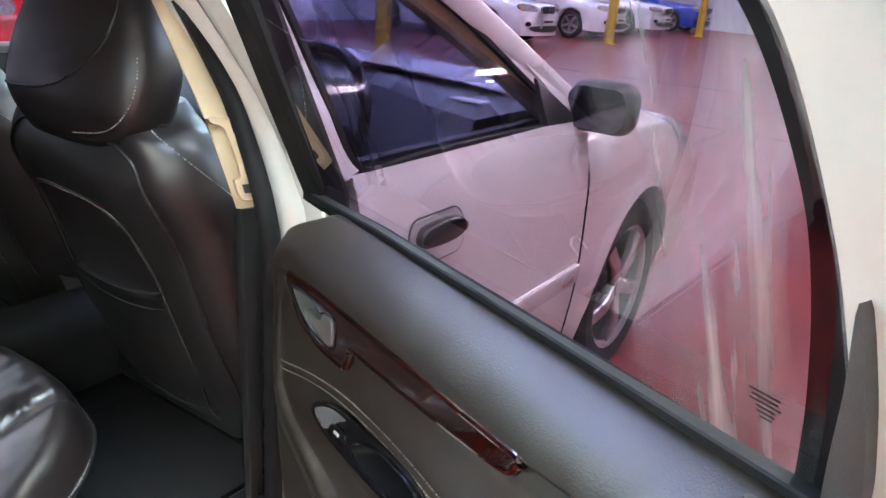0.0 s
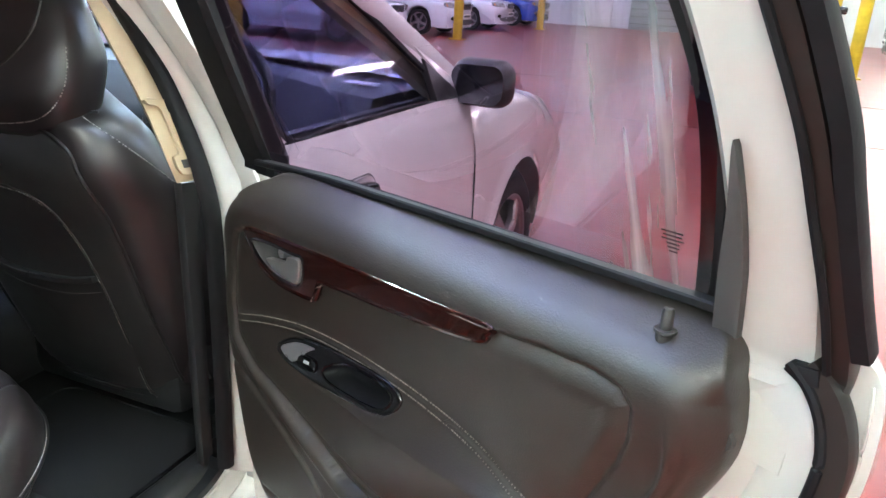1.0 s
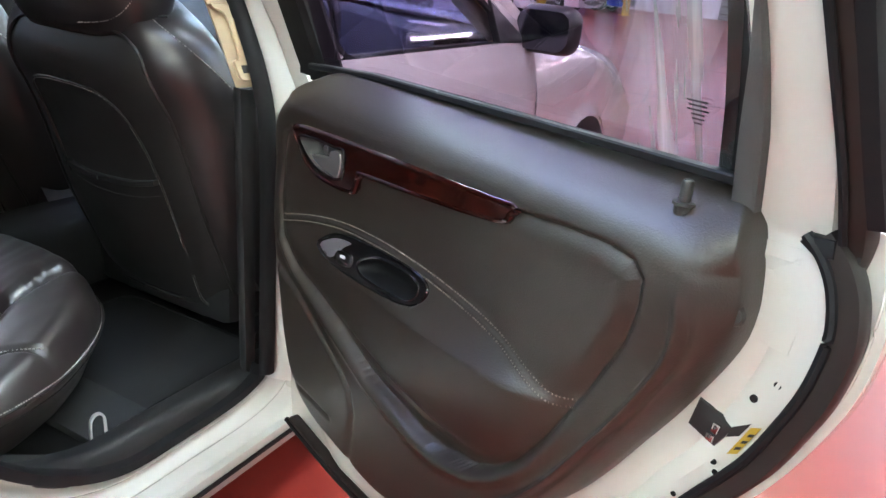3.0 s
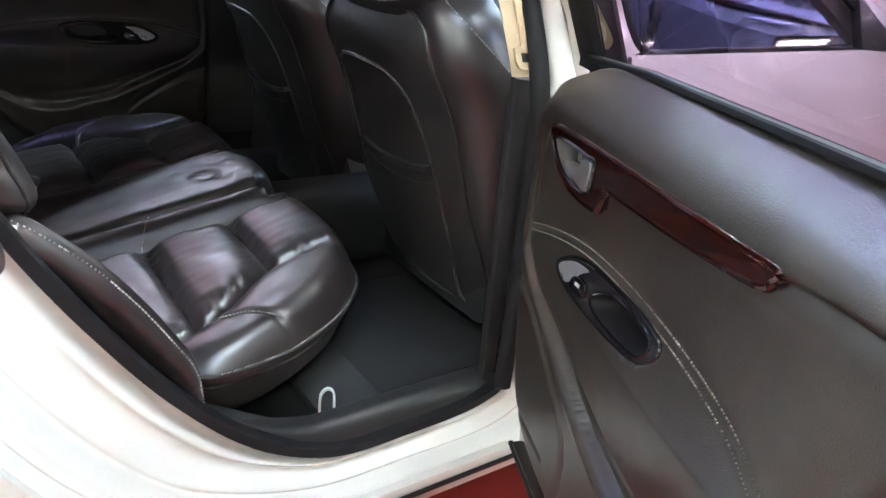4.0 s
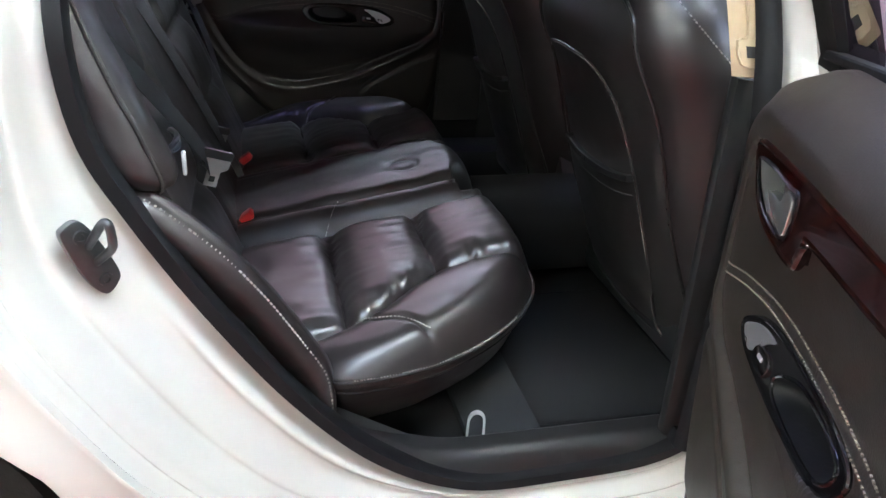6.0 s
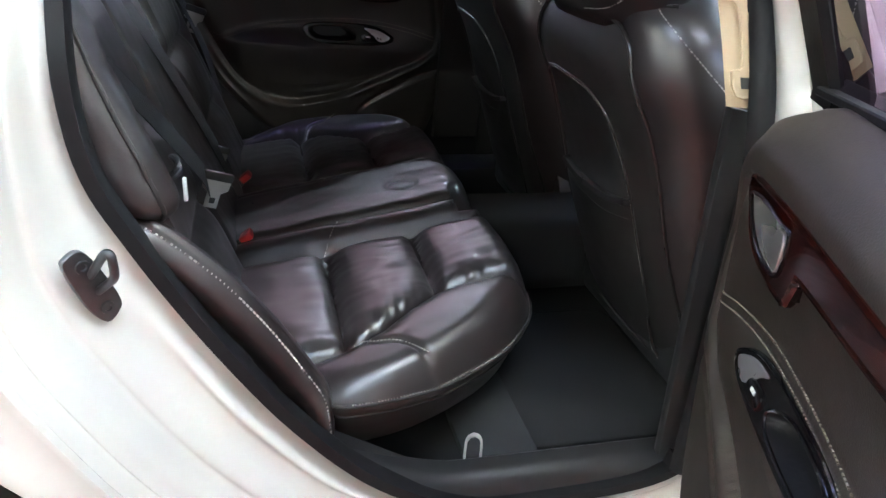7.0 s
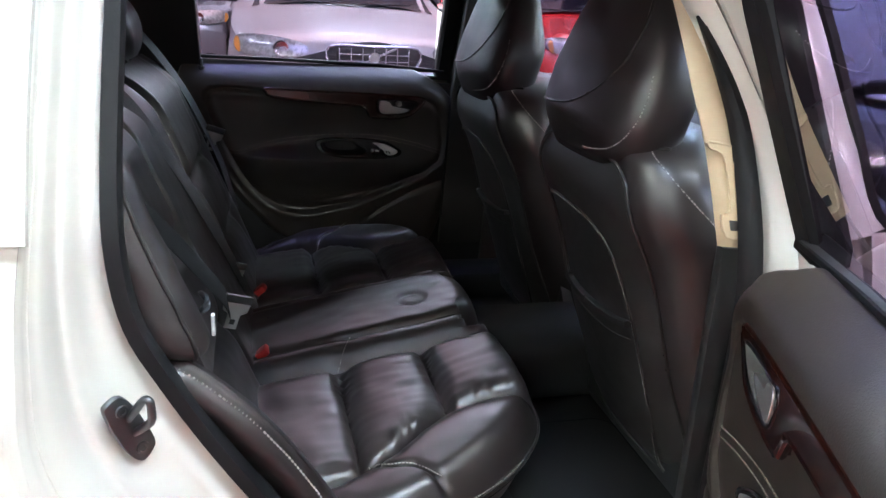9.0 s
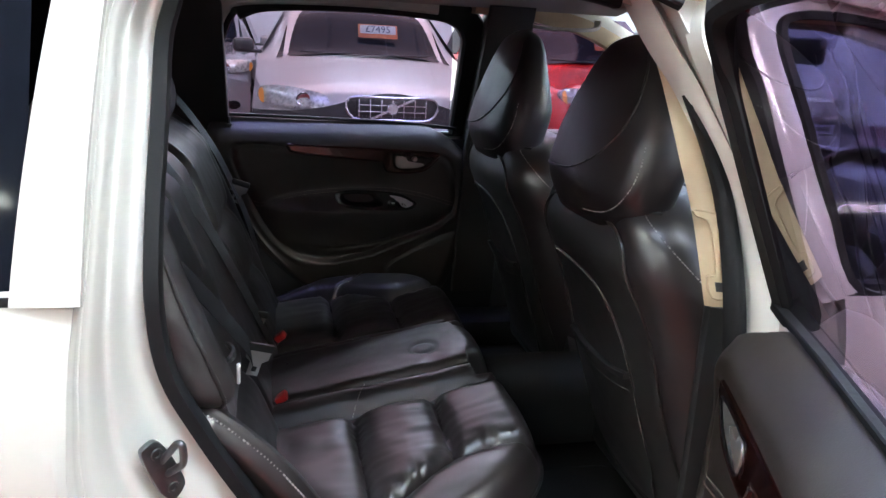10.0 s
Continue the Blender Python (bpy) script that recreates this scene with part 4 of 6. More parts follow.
PANEL_EDGE = [(0.24, 0.984), (0.178, 0.968), (0.122, 0.938), (0.078, 0.895), (0.056, 0.84), (0.046, 0.752), (0.048, 0.675), (0.064, 0.60), (0.09, 0.49), (0.125, 0.40), (0.185, 0.355), (0.29, 0.335), (0.44, 0.325), (0.60, 0.395), (0.765, 0.552),
              (0.863, 0.706), (0.913, 0.801), (0.933, 0.850), (0.938, 0.885), (0.935, 0.915), (0.930, 0.940), (0.925, 0.962), (0.914, 0.981), (0.892, 0.990), (0.85, 0.993), (0.5, 0.988)]
SHELL_EDGE = [(0.11, 0.90), (0.075, 0.84), (0.06, 0.75), (0.065, 0.6), (0.10, 0.42), (0.14, 0.32), (0.25, 0.25), (0.45, 0.27), (0.63, 0.345), (0.78, 0.478), (0.882, 0.607), (0.918, 0.672), (0.955, 0.733), (0.980, 0.795), (1.0, 0.86), (1.003, 0.9), (0.992, 0.938), (0.975, 0.958), (0.94, 0.955), (0.5, 0.942), (0.16, 0.935)]
SKIN_EDGE = [(0.06, 0.895), (0.03, 0.8), (0.02, 0.5), (0.03, 0.26), (0.08, 0.235), (0.3, 0.225), (0.48, 0.245), (0.66, 0.33), (0.80, 0.455), (0.885, 0.558), (0.935, 0.628), (0.99, 0.721), (1.026, 0.809), (1.038, 0.865), (1.040, 0.915), (1.037, 0.955), (1.026, 0.980), (1.008, 0.988), (0.985, 0.978), (0.93, 0.955), (0.5, 0.944), (0.15, 0.930)]


def gauss(d, w):
    return math.exp(-(d / w) ** 2)


WOOD_EDGE = [(0.176, 0.893), (0.246, 0.901), (0.331, 0.905), (0.525, 0.910), (0.640, 0.914), (0.676, 0.915), (0.671, 0.906), (0.652, 0.893), (0.526, 0.880), (0.378, 0.870), (0.362, 0.862), (0.354, 0.845), (0.342, 0.835), (0.272, 0.832), (0.221, 0.842), (0.190, 0.868)]
BOWL_EDGE = [(0.194, 0.882), (0.24, 0.889), (0.30, 0.890), (0.326, 0.888), (0.321, 0.848), (0.27, 0.842), (0.230, 0.850), (0.202, 0.867)]
PLATE_EDGE = [(0.243, 0.715), (0.26, 0.732), (0.299, 0.750), (0.362, 0.759), (0.453, 0.761), (0.503, 0.756), (0.519, 0.745), (0.514, 0.729), (0.496, 0.713), (0.456, 0.703), (0.36, 0.698), (0.275, 0.701)]
TRAY_EDGE = [(0.357, 0.722), (0.374, 0.738), (0.41, 0.752), (0.46, 0.754), (0.492, 0.750), (0.504, 0.742), (0.498, 0.726), (0.475, 0.713), (0.42, 0.708), (0.37, 0.710)]


def inside(poly, u, z):
    hit = False
    for (a, b), (c, d) in zip(poly, poly[1:] + poly[:1]):
        if (b > z) != (d > z) and u < a + (c - a) * (z - b) / (d - b):
            hit = not hit
    return hit


def plate_n(u, z):
    return 0.0965 - 0.02 * (u - 0.25) + 0.10 * (0.757 - z)


def panel_n(u, z, r):
    if 0.18 < u < 0.335 and 0.83 < z < 0.895 and inside(BOWL_EDGE, u, z):
        return 0.06
    if 0.34 < u < 0.51 and 0.70 < z < 0.76 and inside(TRAY_EDGE, u, z):
        return 0.05
    return min(panel_relief(u, z, r), plate_n(u, z) - 0.003) if 0.23 < u < 0.525 and 0.69 < z < 0.765 and inside(PLATE_EDGE, u, z) else panel_relief(u, z, r)


def away(poly, u, z, closed=True):
    """Distance from a line of points."""
    best = 9.0
    for (a, b), (c, d) in zip(poly, poly[1:] + (poly[:1] if closed else [])):
        e, f = c - a, d - b
        t = min(1.0, max(0.0, ((u - a) * e + (z - b) * f) / (e * e + f * f)))
        best = min(best, (u - a - t * e) ** 2 + (z - b - t * f) ** 2)
    return math.sqrt(best)


def ease(t):
    t = min(1.0, max(0.0, t))
    return t * t * (3 - 2 * t)


def panel_relief(u, z, r):
    """Relief of the trim: round top roll, padded insert, armrest with its ridge under the stitched line, folds, pocket seam, rolled rim."""
    top = 0.112 if z < 0.915 else 0.112 - 0.070 * ((z - 0.915) / 0.078) ** 2
    frame = min(top, lerp(0.097, 0.112, ease((z - 0.80) / 0.11)))
    d = away(INSERT, u, z) * (1 if inside(INSERT, u, z) else -1)
    n = frame - 0.005 * gauss(d, 0.004)
    if d < 0:
        # a soft lip stands round the lower part of the insert
        n += 0.006 * gauss(d + 0.014, 0.009) * ease((0.72 - z) / 0.06)
    else:
        zs, zr, zl = curve(u, STITCH_LINE), curve(u, RIDGE), lerp(0.60, 0.535, ease((u - 0.2) / 0.25))
        ns, nr = curve(u, STITCH_N), curve(u, RIDGE_N)
        plain = lerp(0.108, 0.098, ease((0.92 - z) / 0.25))
        if z > zs:
            body = lerp(ns - 0.002, 0.107, ease((z - zs) / max(0.05, 0.90 - zs)))
            body += 0.002 * gauss(z - zs, 0.007)
        elif z > zr:
            k = (zs - z) / max(0.004, zs - zr)
            body = lerp(ns, nr, k ** 1.4) + 0.002 * gauss(z - zs, 0.007)
        else:
            k = min(1.0, (zr - z) / max(0.03, zr - zl))
            body = 0.082 + (nr - 0.082) * math.cos(math.pi / 2 * k) ** 0.9
        body = lerp(body, plain, ease((u - 0.70) / 0.12))
        body -= 0.005 * gauss(away(FOLD, u, z, False), 0.006) * ease((u - 0.25) / 0.08) * ease((0.70 - u) / 0.12) if z < 0.64 else 0
        puffed = 1 - math.exp(-d / 0.012)
        n = lerp(min(frame, body) - 0.006, body + 0.004 * gauss(d - 0.018, 0.014) * ease((z - 0.74) / 0.06), puffed)
    if u < 0.42 and z < 0.66:
        n -= 0.008 * gauss(away(POCKET, u, z, False), 0.0045)
        n -= 0.005 * gauss(away([(0.151, 0.409), (0.21, 0.408), (0.281, 0.404)], u, z, False), 0.004)
    low = max(0.0, (0.5 - z) / 0.2)
    n -= 0.012 * low * low
    rr = max(0.0, (r - 0.905) / 0.095) * min(1.0, max(0.0, (0.985 - z) / 0.06))
    n -= (0.040 if u > 0.5 else lerp(0.026, 0.040, min(1, max(0, (u - 0.3) / 0.2)))) * rr ** 2
    if u > 0.7 and r > 0.86:
        # crease along the rear roll
        n += (0.005 * gauss(r - 0.905, 0.010) - 0.004 * gauss(r - 0.93, 0.010)) * ease((0.915 - z) / 0.06)
    return n


def incline(z, n0):
    """How far the window part leans inwards at that height."""
    return n0 + 0.42 * max(0.0, z - 0.97)


def rear_door(m, mirror, label, detail=True):
    s = -1 if mirror else 1

    def P(u, n, z):
        return Vector((u, -n * s, z))

    door = thing("rear_car_door", label, "car door", m)
    shell = disc_field(smooth(SHELL_EDGE, 5, True), (0.5, 0.62), lambda u, z, r: 0.040 - 0.004 * gauss(r - 0.90, 0.012) + 0.003 * gauss(r - 0.965, 0.01), lambda u, z, n: P(u, n, z), 40)
    part("inner_shell", shell, PAINT, door, "white painted inner door shell")
    outer_skin = disc_field(smooth(SKIN_EDGE, 5, True), (0.5, 0.62), lambda u, z, r: -0.062 - 0.02 * (1 - ((z - 0.6) / 0.45) ** 2) + 0.080 * max(0, (r - 0.92) / 0.08) ** 2, lambda u, z, n: P(u, n, z), 40, edge=0.026)
    part("outer_skin", outer_skin, PAINT, door, "white outer door skin")
    rim = [[P(a.x + dx, n, a.y) for a in smooth(SHELL_EDGE, 6, True)] for dx, n in ((0, 0.039), (0.002, 0.0))]
    part("shell_rim", fix(skin(bmesh.new(), rim, wrap=True)), PAINT, door)
    rear_line = smooth([(0.972, 0.974), (0.990, 0.958), (1.003, 0.938), (1.011, 0.914), (1.014, 0.886), (1.008, 0.838), (0.995, 0.795), (0.972, 0.737), (0.932, 0.670), (0.895, 0.611), (0.79, 0.472), (0.645, 0.338), (0.46, 0.255), (0.25, 0.238), (0.06, 0.25)], 8)
    part("door_seal", tube([P(a.x + 0.004, 0.040, a.y) for a in rear_line], flat=(0.026, 0.022), up=(0, 1, 0)), RUBBER_BROWN, door, "dark brown rubber door seal")
    part("seal_lip", tube([P(a.x - 0.008, 0.050, a.y) for a in rear_line], 0.0055, 8), RUBBER, door, "black inner lip of the door seal")
    part("seal_end", prism([(0.960, 0.966), (0.966, 0.975), (0.990, 0.977), (0.992, 0.960), (0.978, 0.956)], 0.036, 0.054, lambda a, b, d: P(a, d, b), 0.004), RUBBER, door)
    part("hem_crease", tube([P(a.x, 0.0275, a.y) for a in smooth([(1.026, 0.968), (1.030, 0.93), (1.029, 0.87), (1.016, 0.812), (0.979, 0.726), (0.925, 0.634)], 8)], 0.0016, 6), PAINT, door)

    # trim panel
    edge = smooth(PANEL_EDGE, 22 if detail else 12, True)
    trim = disc_field(edge, (0.5, 0.68), panel_n, lambda u, z, n: P(u, n, z), 230 if detail else 130, edge=0.036)
    for _ in range(4):
        bmesh.ops.smooth_vert(trim, verts=[v for v in trim.verts if abs(v.co.y) > 0.045], factor=0.5, use_axis_y=True)
    part("trim_panel", trim, PANEL, door, "charcoal grained vinyl door trim panel")

    def on(u, z, lift=0.0):
        return P(u, panel_n(u, z, 0.5) + lift, z)

    line = smooth(STITCH_LINE, 16)
    part("stitching", stitches([on(a.x, a.y + 0.006, 0.0010) for a in line], 0.0050, 0.0011, bm=stitches([on(a.x, a.y - 0.005, 0.0010) for a in line], 0.0050, 0.0011)), DOOR_STITCH, door, "double row of dull beige stitching")
    # wood strip with handle bowl
    wood, bowl = smooth(WOOD_EDGE, 5, True), smooth(BOWL_EDGE, 5, True)
    strip = part("wood_strip", prism(keyhole(wood, bowl), 0.08, 0.1135, lambda a, b, d: P(a, d, b)), WOOD, door, "polished dark red burr wood strip")
    part("rounded_edge", tube([P(a.x, 0.1085, a.y) for a in wood], 0.0058, 10, True), WOOD, strip)
    part("handle_bowl", disc_field(bowl, (0.262, 0.868), lambda u, z, r: 0.1135 - 0.036 * (1 - r ** 4), lambda u, z, n: P(u, n, z), 10), GREY_TRIM, strip, "grey handle bowl")
    part("bowl_rim", tube([P(a.x, 0.1135, a.y) for a in bowl], 0.0022, 6, True), GLOSS_BLACK, strip)
    lever = smooth([(0.218, 0.856), (0.240, 0.848), (0.275, 0.8455), (0.314, 0.8485), (0.318, 0.883), (0.288, 0.881), (0.277, 0.868), (0.245, 0.862)], 5, True)
    part("door_handle", prism(lever, 0.101, 0.1125, lambda a, b, d: P(a, d + 0.10 * (a - 0.29), b), 0.004, 3), SATIN, strip, "satin silver inner door handle")
    part("handle_pivot", lathe([(0.0, 0.007), (0.007, 0.006), (0.009, -0.006), (0.010, -0.02)], 14, Matrix.Translation(P(0.252, 0.094, 0.873)) @ Matrix.Rotation(radians(90 * s), 4, "X")), SATIN, strip)
    # bright rod drawn for the highlight along the wood's lower lip
    part("lip_highlight", tube([P(u, 0.112, z) for u, z in ((0.346, 0.832), (0.353, 0.843), (0.360, 0.858), (0.374, 0.867))], 0.0022, 6), CHROME, strip)
    # switch panel, following the armrest's slope
    sw, tray = smooth(PLATE_EDGE, 5, True), smooth(TRAY_EDGE, 5, True)

    def on_plate(a, b, d):
        return P(a, plate_n(a, b) + d + 0.003, b)
    base = part("switch_panel", prism(keyhole(sw, tray), -0.02, 0.0, on_plate), GLOSS_BLACK, door, "gloss black window switch panel")
    part("panel_rim", tube([on_plate(a.x, a.y, -0.002) for a in sw], 0.0028, 8, True), GLOSS_BLACK, base)
    part("tray_rim", tube([on_plate(a.x, a.y, 0.0) for a in tray], 0.002, 6, True), GLOSS_BLACK, base)
    part("tray", disc_field(tray, (0.435, 0.731), lambda u, z, r: -0.036 * (1 - r ** 8), on_plate, 10), RUBBER, base, "small black recessed tray")
    part("switch", prism(smooth([(0.300, 0.708), (0.338, 0.710), (0.340, 0.730), (0.306, 0.728)], 3, True), -0.004, 0.0035, on_plate, 0.002), GLOSS_BLACK, base, "black window switch")
    part("switch_mark", prism([(0.316, 0.720), (0.329, 0.721), (0.329, 0.7255), (0.317, 0.7245)], 0.003, 0.0045, on_plate), WHITE_PLASTIC, base)
    # pale metallic colour stands for the bright reflection on a gloss black lens
    part("switch_face", prism(smooth([(0.254, 0.718), (0.27, 0.732), (0.30, 0.744), (0.335, 0.748), (0.318, 0.736), (0.285, 0.708)], 4, True), -0.001, 0.0012, on_plate), GLINT_LENS, base, "switch lens with its bright reflection put into the colour")
    part("screw_cap", lathe([(0.0, 0.006), (0.011, 0.005), (0.013, 0.0)], 16, Matrix.Translation(P(0.9285, 0.070, 0.887)) @ Matrix.Rotation(radians(90 * s), 4, "X")), PANEL_DARK, door)
    # latch, label, holes in the shell's rear edge
    latch = part("latch", prism([(0.903, 0.775), (0.918, 0.772), (0.944, 0.760), (0.930, 0.732), (0.897, 0.741)], 0.030, 0.0435, lambda a, b, d: P(a, d, b), 0.003), BLACK, door, "black door latch with steel claw")
    part("claw", prism([(0.926, 0.760), (0.934, 0.759), (0.932, 0.749), (0.925, 0.750)], 0.042, 0.049, lambda a, b, d: P(a, d, b), 0.002), CHROME, latch)
    part("claw_tip", prism([(0.921, 0.746), (0.930, 0.746), (0.929, 0.737), (0.921, 0.738)], 0.042, 0.048, lambda a, b, d: P(a, d, b), 0.002), CHROME, latch)
    part("slot", prism([(0.942, 0.762), (0.960, 0.777), (0.952, 0.758), (0.940, 0.750)], 0.038, 0.0425, lambda a, b, d: P(a, d, b)), BLACK, latch)
    label_ob = part("label", prism([(0.944, 0.732), (0.954, 0.738), (0.970, 0.777), (0.960, 0.772)], 0.0395, 0.0415, lambda a, b, d: P(a, d, b)), YELLOW_LABEL, door, "small yellow label with black marks")
    for k in range(3):
        part("label_mark", prism([(0.9500 + 0.0045 * k, 0.741 + 0.010 * k), (0.9555 + 0.0045 * k, 0.744 + 0.010 * k), (0.9570 + 0.0045 * k, 0.748 + 0.010 * k), (0.9515 + 0.0045 * k, 0.745 + 0.010 * k)], 0.0410, 0.0422, lambda a, b, d: P(a, d, b)), BLACK, label_ob)
    # flat black discs drawn for the dark insides of small holes
    for u, z, rr in ((0.955, 0.802, 0.004), (0.973, 0.826, 0.0038), (0.933, 0.716, 0.0038), (0.937, 0.705, 0.0028), (0.900, 0.652, 0.003), (0.868, 0.60, 0.003)):
        part("hole_disc", lathe([(0.0, 0.0018), (rr, 0.0018), (rr, -0.002)], 12, Matrix.Translation(P(u, 0.0400, z)) @ Matrix.Rotation(radians(90 * s), 4, "X")), RUBBER, door)
    # lock pin
    pin = Matrix.Translation(P(0.860, 0.078, 0.972))
    part("lock_pin", lathe([(0.0, 0.024), (0.0044, 0.0235), (0.0060, 0.021), (0.0060, 0.003), (0.0105, 0.0025), (0.0112, 0.0), (0.0085, -0.002), (0.0085, -0.016)], 16, pin), PANEL_DARK, door, "grey lock pin")

    # window: glass, channels, frame
    def W(u, z, n0=0.028):
        return P(u, incline(z, n0), z)

    def glass(a, b):
        z = lerp(0.962, 1.352 - 0.02 * abs(a - 0.5), b)
        front = curve(z, [(0.96, 0.125), (1.2, 0.15), (1.3, 0.165), (1.36, 0.2)])
        rear = curve(z, [(0.96, 0.873), (1.08, 0.887), (1.18, 0.891), (1.24, 0.878), (1.30, 0.852), (1.36, 0.80)])
        return W(lerp(front, rear, a), z) + Vector((0, -s * 0.006 * math.sin(math.pi * a), 0))

    pane = part("window_glass", sheet(glass, 16, 14), GLASS if detail else GLASS_FAINT, door, "violet-tinted window glass, wound up" if detail else "faintly tinted window glass, wound up")
    pane.visible_shadow = False
    if detail:
        for k in range(6):
            w, z = (0.022, 0.019, 0.023, 0.014, 0.013, 0.009)[k], 1.066 - 0.0042 * k
            part("glass_mark", prism([(0.848 - w / 2, z), (0.848 + w / 2, z), (0.848 + w / 2, z - 0.0017), (0.848 - w / 2, z - 0.0017)], 0.0325, 0.0330, lambda a, b, d: P(a, d + 0.42 * (b - 0.97), b)), RUBBER, pane, "small printed glass mark")
    part("waist_seal", tube([W(u, z, 0.038) for u, z in ((0.10, 0.974), (0.3, 0.990), (0.6, 0.997), (0.9, 1.002))], flat=(0.018, 0.010)), RUBBER, door, "black waist seal")
    part("outer_waist_seal", tube([W(u, z, 0.012) for u, z in ((0.06, 0.950), (0.3, 0.955), (0.6, 0.958), (0.95, 0.966))], flat=(0.020, 0.012)), RUBBER, door, "black outer waist seal")
    part("front_channel", tube([W(u, z, 0.012) for u, z in smooth([(0.08, 0.955), (0.08, 1.1), (0.082, 1.2), (0.09, 1.29), (0.15, 1.352), (0.26, 1.372), (0.5, 1.378), (0.74, 1.365), (0.83, 1.335)], 6)], flat=(0.085, 0.045), up=(0, 1, 0)), RUBBER, door, "black window channel")
    part("rear_channel", tube([W(u, z, 0.017) for u, z in smooth([(0.872, 0.975), (0.879, 1.03), (0.884, 1.08), (0.886, 1.155), (0.880, 1.215), (0.857, 1.285), (0.825, 1.33), (0.79, 1.352)], 6)], flat=(0.026, 0.02), up=(0, 1, 0)), RUBBER, door)
    part("corner_trim", prism(smooth([(0.893, 0.976), (0.893, 0.976), (0.9165, 0.976), (0.9165, 0.976), (0.9215, 1.03), (0.923, 1.06), (0.921, 1.115), (0.9145, 1.168), (0.909, 1.11), (0.901, 1.05)], 4, True), 0.034, 0.052, lambda a, b, d: P(a, d + 0.42 * max(0, b - 0.97), b), 0.003), GREY_TRIM, door, "grey plastic corner trim")
    part("window_frame", tube([W(u, z, 0.012 + 0.004 * max(0.0, min(1, (1.0 - z) / 0.12))) for u, z in smooth([(0.940, 0.86), (0.945, 0.93), (0.947, 1.0), (0.941, 1.10), (0.925, 1.22), (0.886, 1.328), (0.81, 1.378), (0.5, 1.392), (0.22, 1.385)], 8)], flat=(0.084, 0.05), up=(0, 1, 0)), PAINT, door, "white painted window frame")
    part("frame_seal", tube([W(u, z, 0.030) for u, z in smooth([(0.998, 0.955), (1.000, 0.985), (0.993, 1.05), (0.978, 1.13), (0.966, 1.19), (0.94, 1.275), (0.90, 1.36), (0.80, 1.415), (0.5, 1.43), (0.2, 1.42)], 8)], flat=(0.024, 0.026), up=(0, 1, 0)), RUBBER_BROWN, door, "dark brown frame seal")
    part("seal_lip", tube([W(u, z, 0.047) for u, z in smooth([(0.994, 0.975), (0.988, 1.04), (0.974, 1.12), (0.960, 1.19), (0.932, 1.275)], 8)], 0.004, 6), RUBBER, door)
    part("outer_moulding", tube([W(u, z, 0.032) for u, z in smooth([(1.017, 1.000), (1.008, 1.05), (0.994, 1.14), (0.984, 1.20), (0.952, 1.30), (0.912, 1.38), (0.80, 1.44)], 8)], flat=(0.017, 0.024), up=(0, 1, 0)), RUBBER, door)
    if detail:
        for z in (0.45, 0.8):
            part("hinge", box((0.07, 0.05, 0.05), P(0.0, -0.01, z), 0.01), PAINT, door, "white painted door hinge")
    return door


rear_door(pose(0.85, 0, 0, 0, 0, -22), False, "open white rear car door with charcoal trim and wood strip")
rear_door(pose(-0.85, 0, 0, 0, 0, -90), True, "closed far rear car door with dark trim panel", False)


# ---- rear bench ----
bench = thing("rear_bench_seat", "black leather three-place rear bench, creased and shiny", "car seat")


def pad(v, a, b, depth=0.02, soft=0.03):
    """0 at the seams a and b, rising to 1 between."""
    d = min(v - a, b - v)
    return 1 - math.exp(-max(0.0, d) / soft) if d > 0 else 0.0


def crease(x, y, k=1.0):
    return k * (0.0035 * noise.noise((x * 9, y * 16, 1.3)) + 0.002 * noise.noise((x * 30, y * 22, 4.1)))


def puff(d, s=0.03):
    return 1 - math.exp(-max(0.0, d) / s)


CROSS_SEAM = smooth([(0.545, -0.535), (0.60, -0.512), (0.625, -0.466), (0.672, -0.432), (0.704, -0.408)], 8)


def border(y):
    """Where the pleated middle of an outer place meets its side roll."""
    return curve(y, [(-0.76, 0.60), (-0.606, 0.592), (-0.543, 0.573), (-0.483, 0.543), (-0.428, 0.50), (-0.365, 0.466), (-0.30, 0.458), (-0.2, 0.47)])


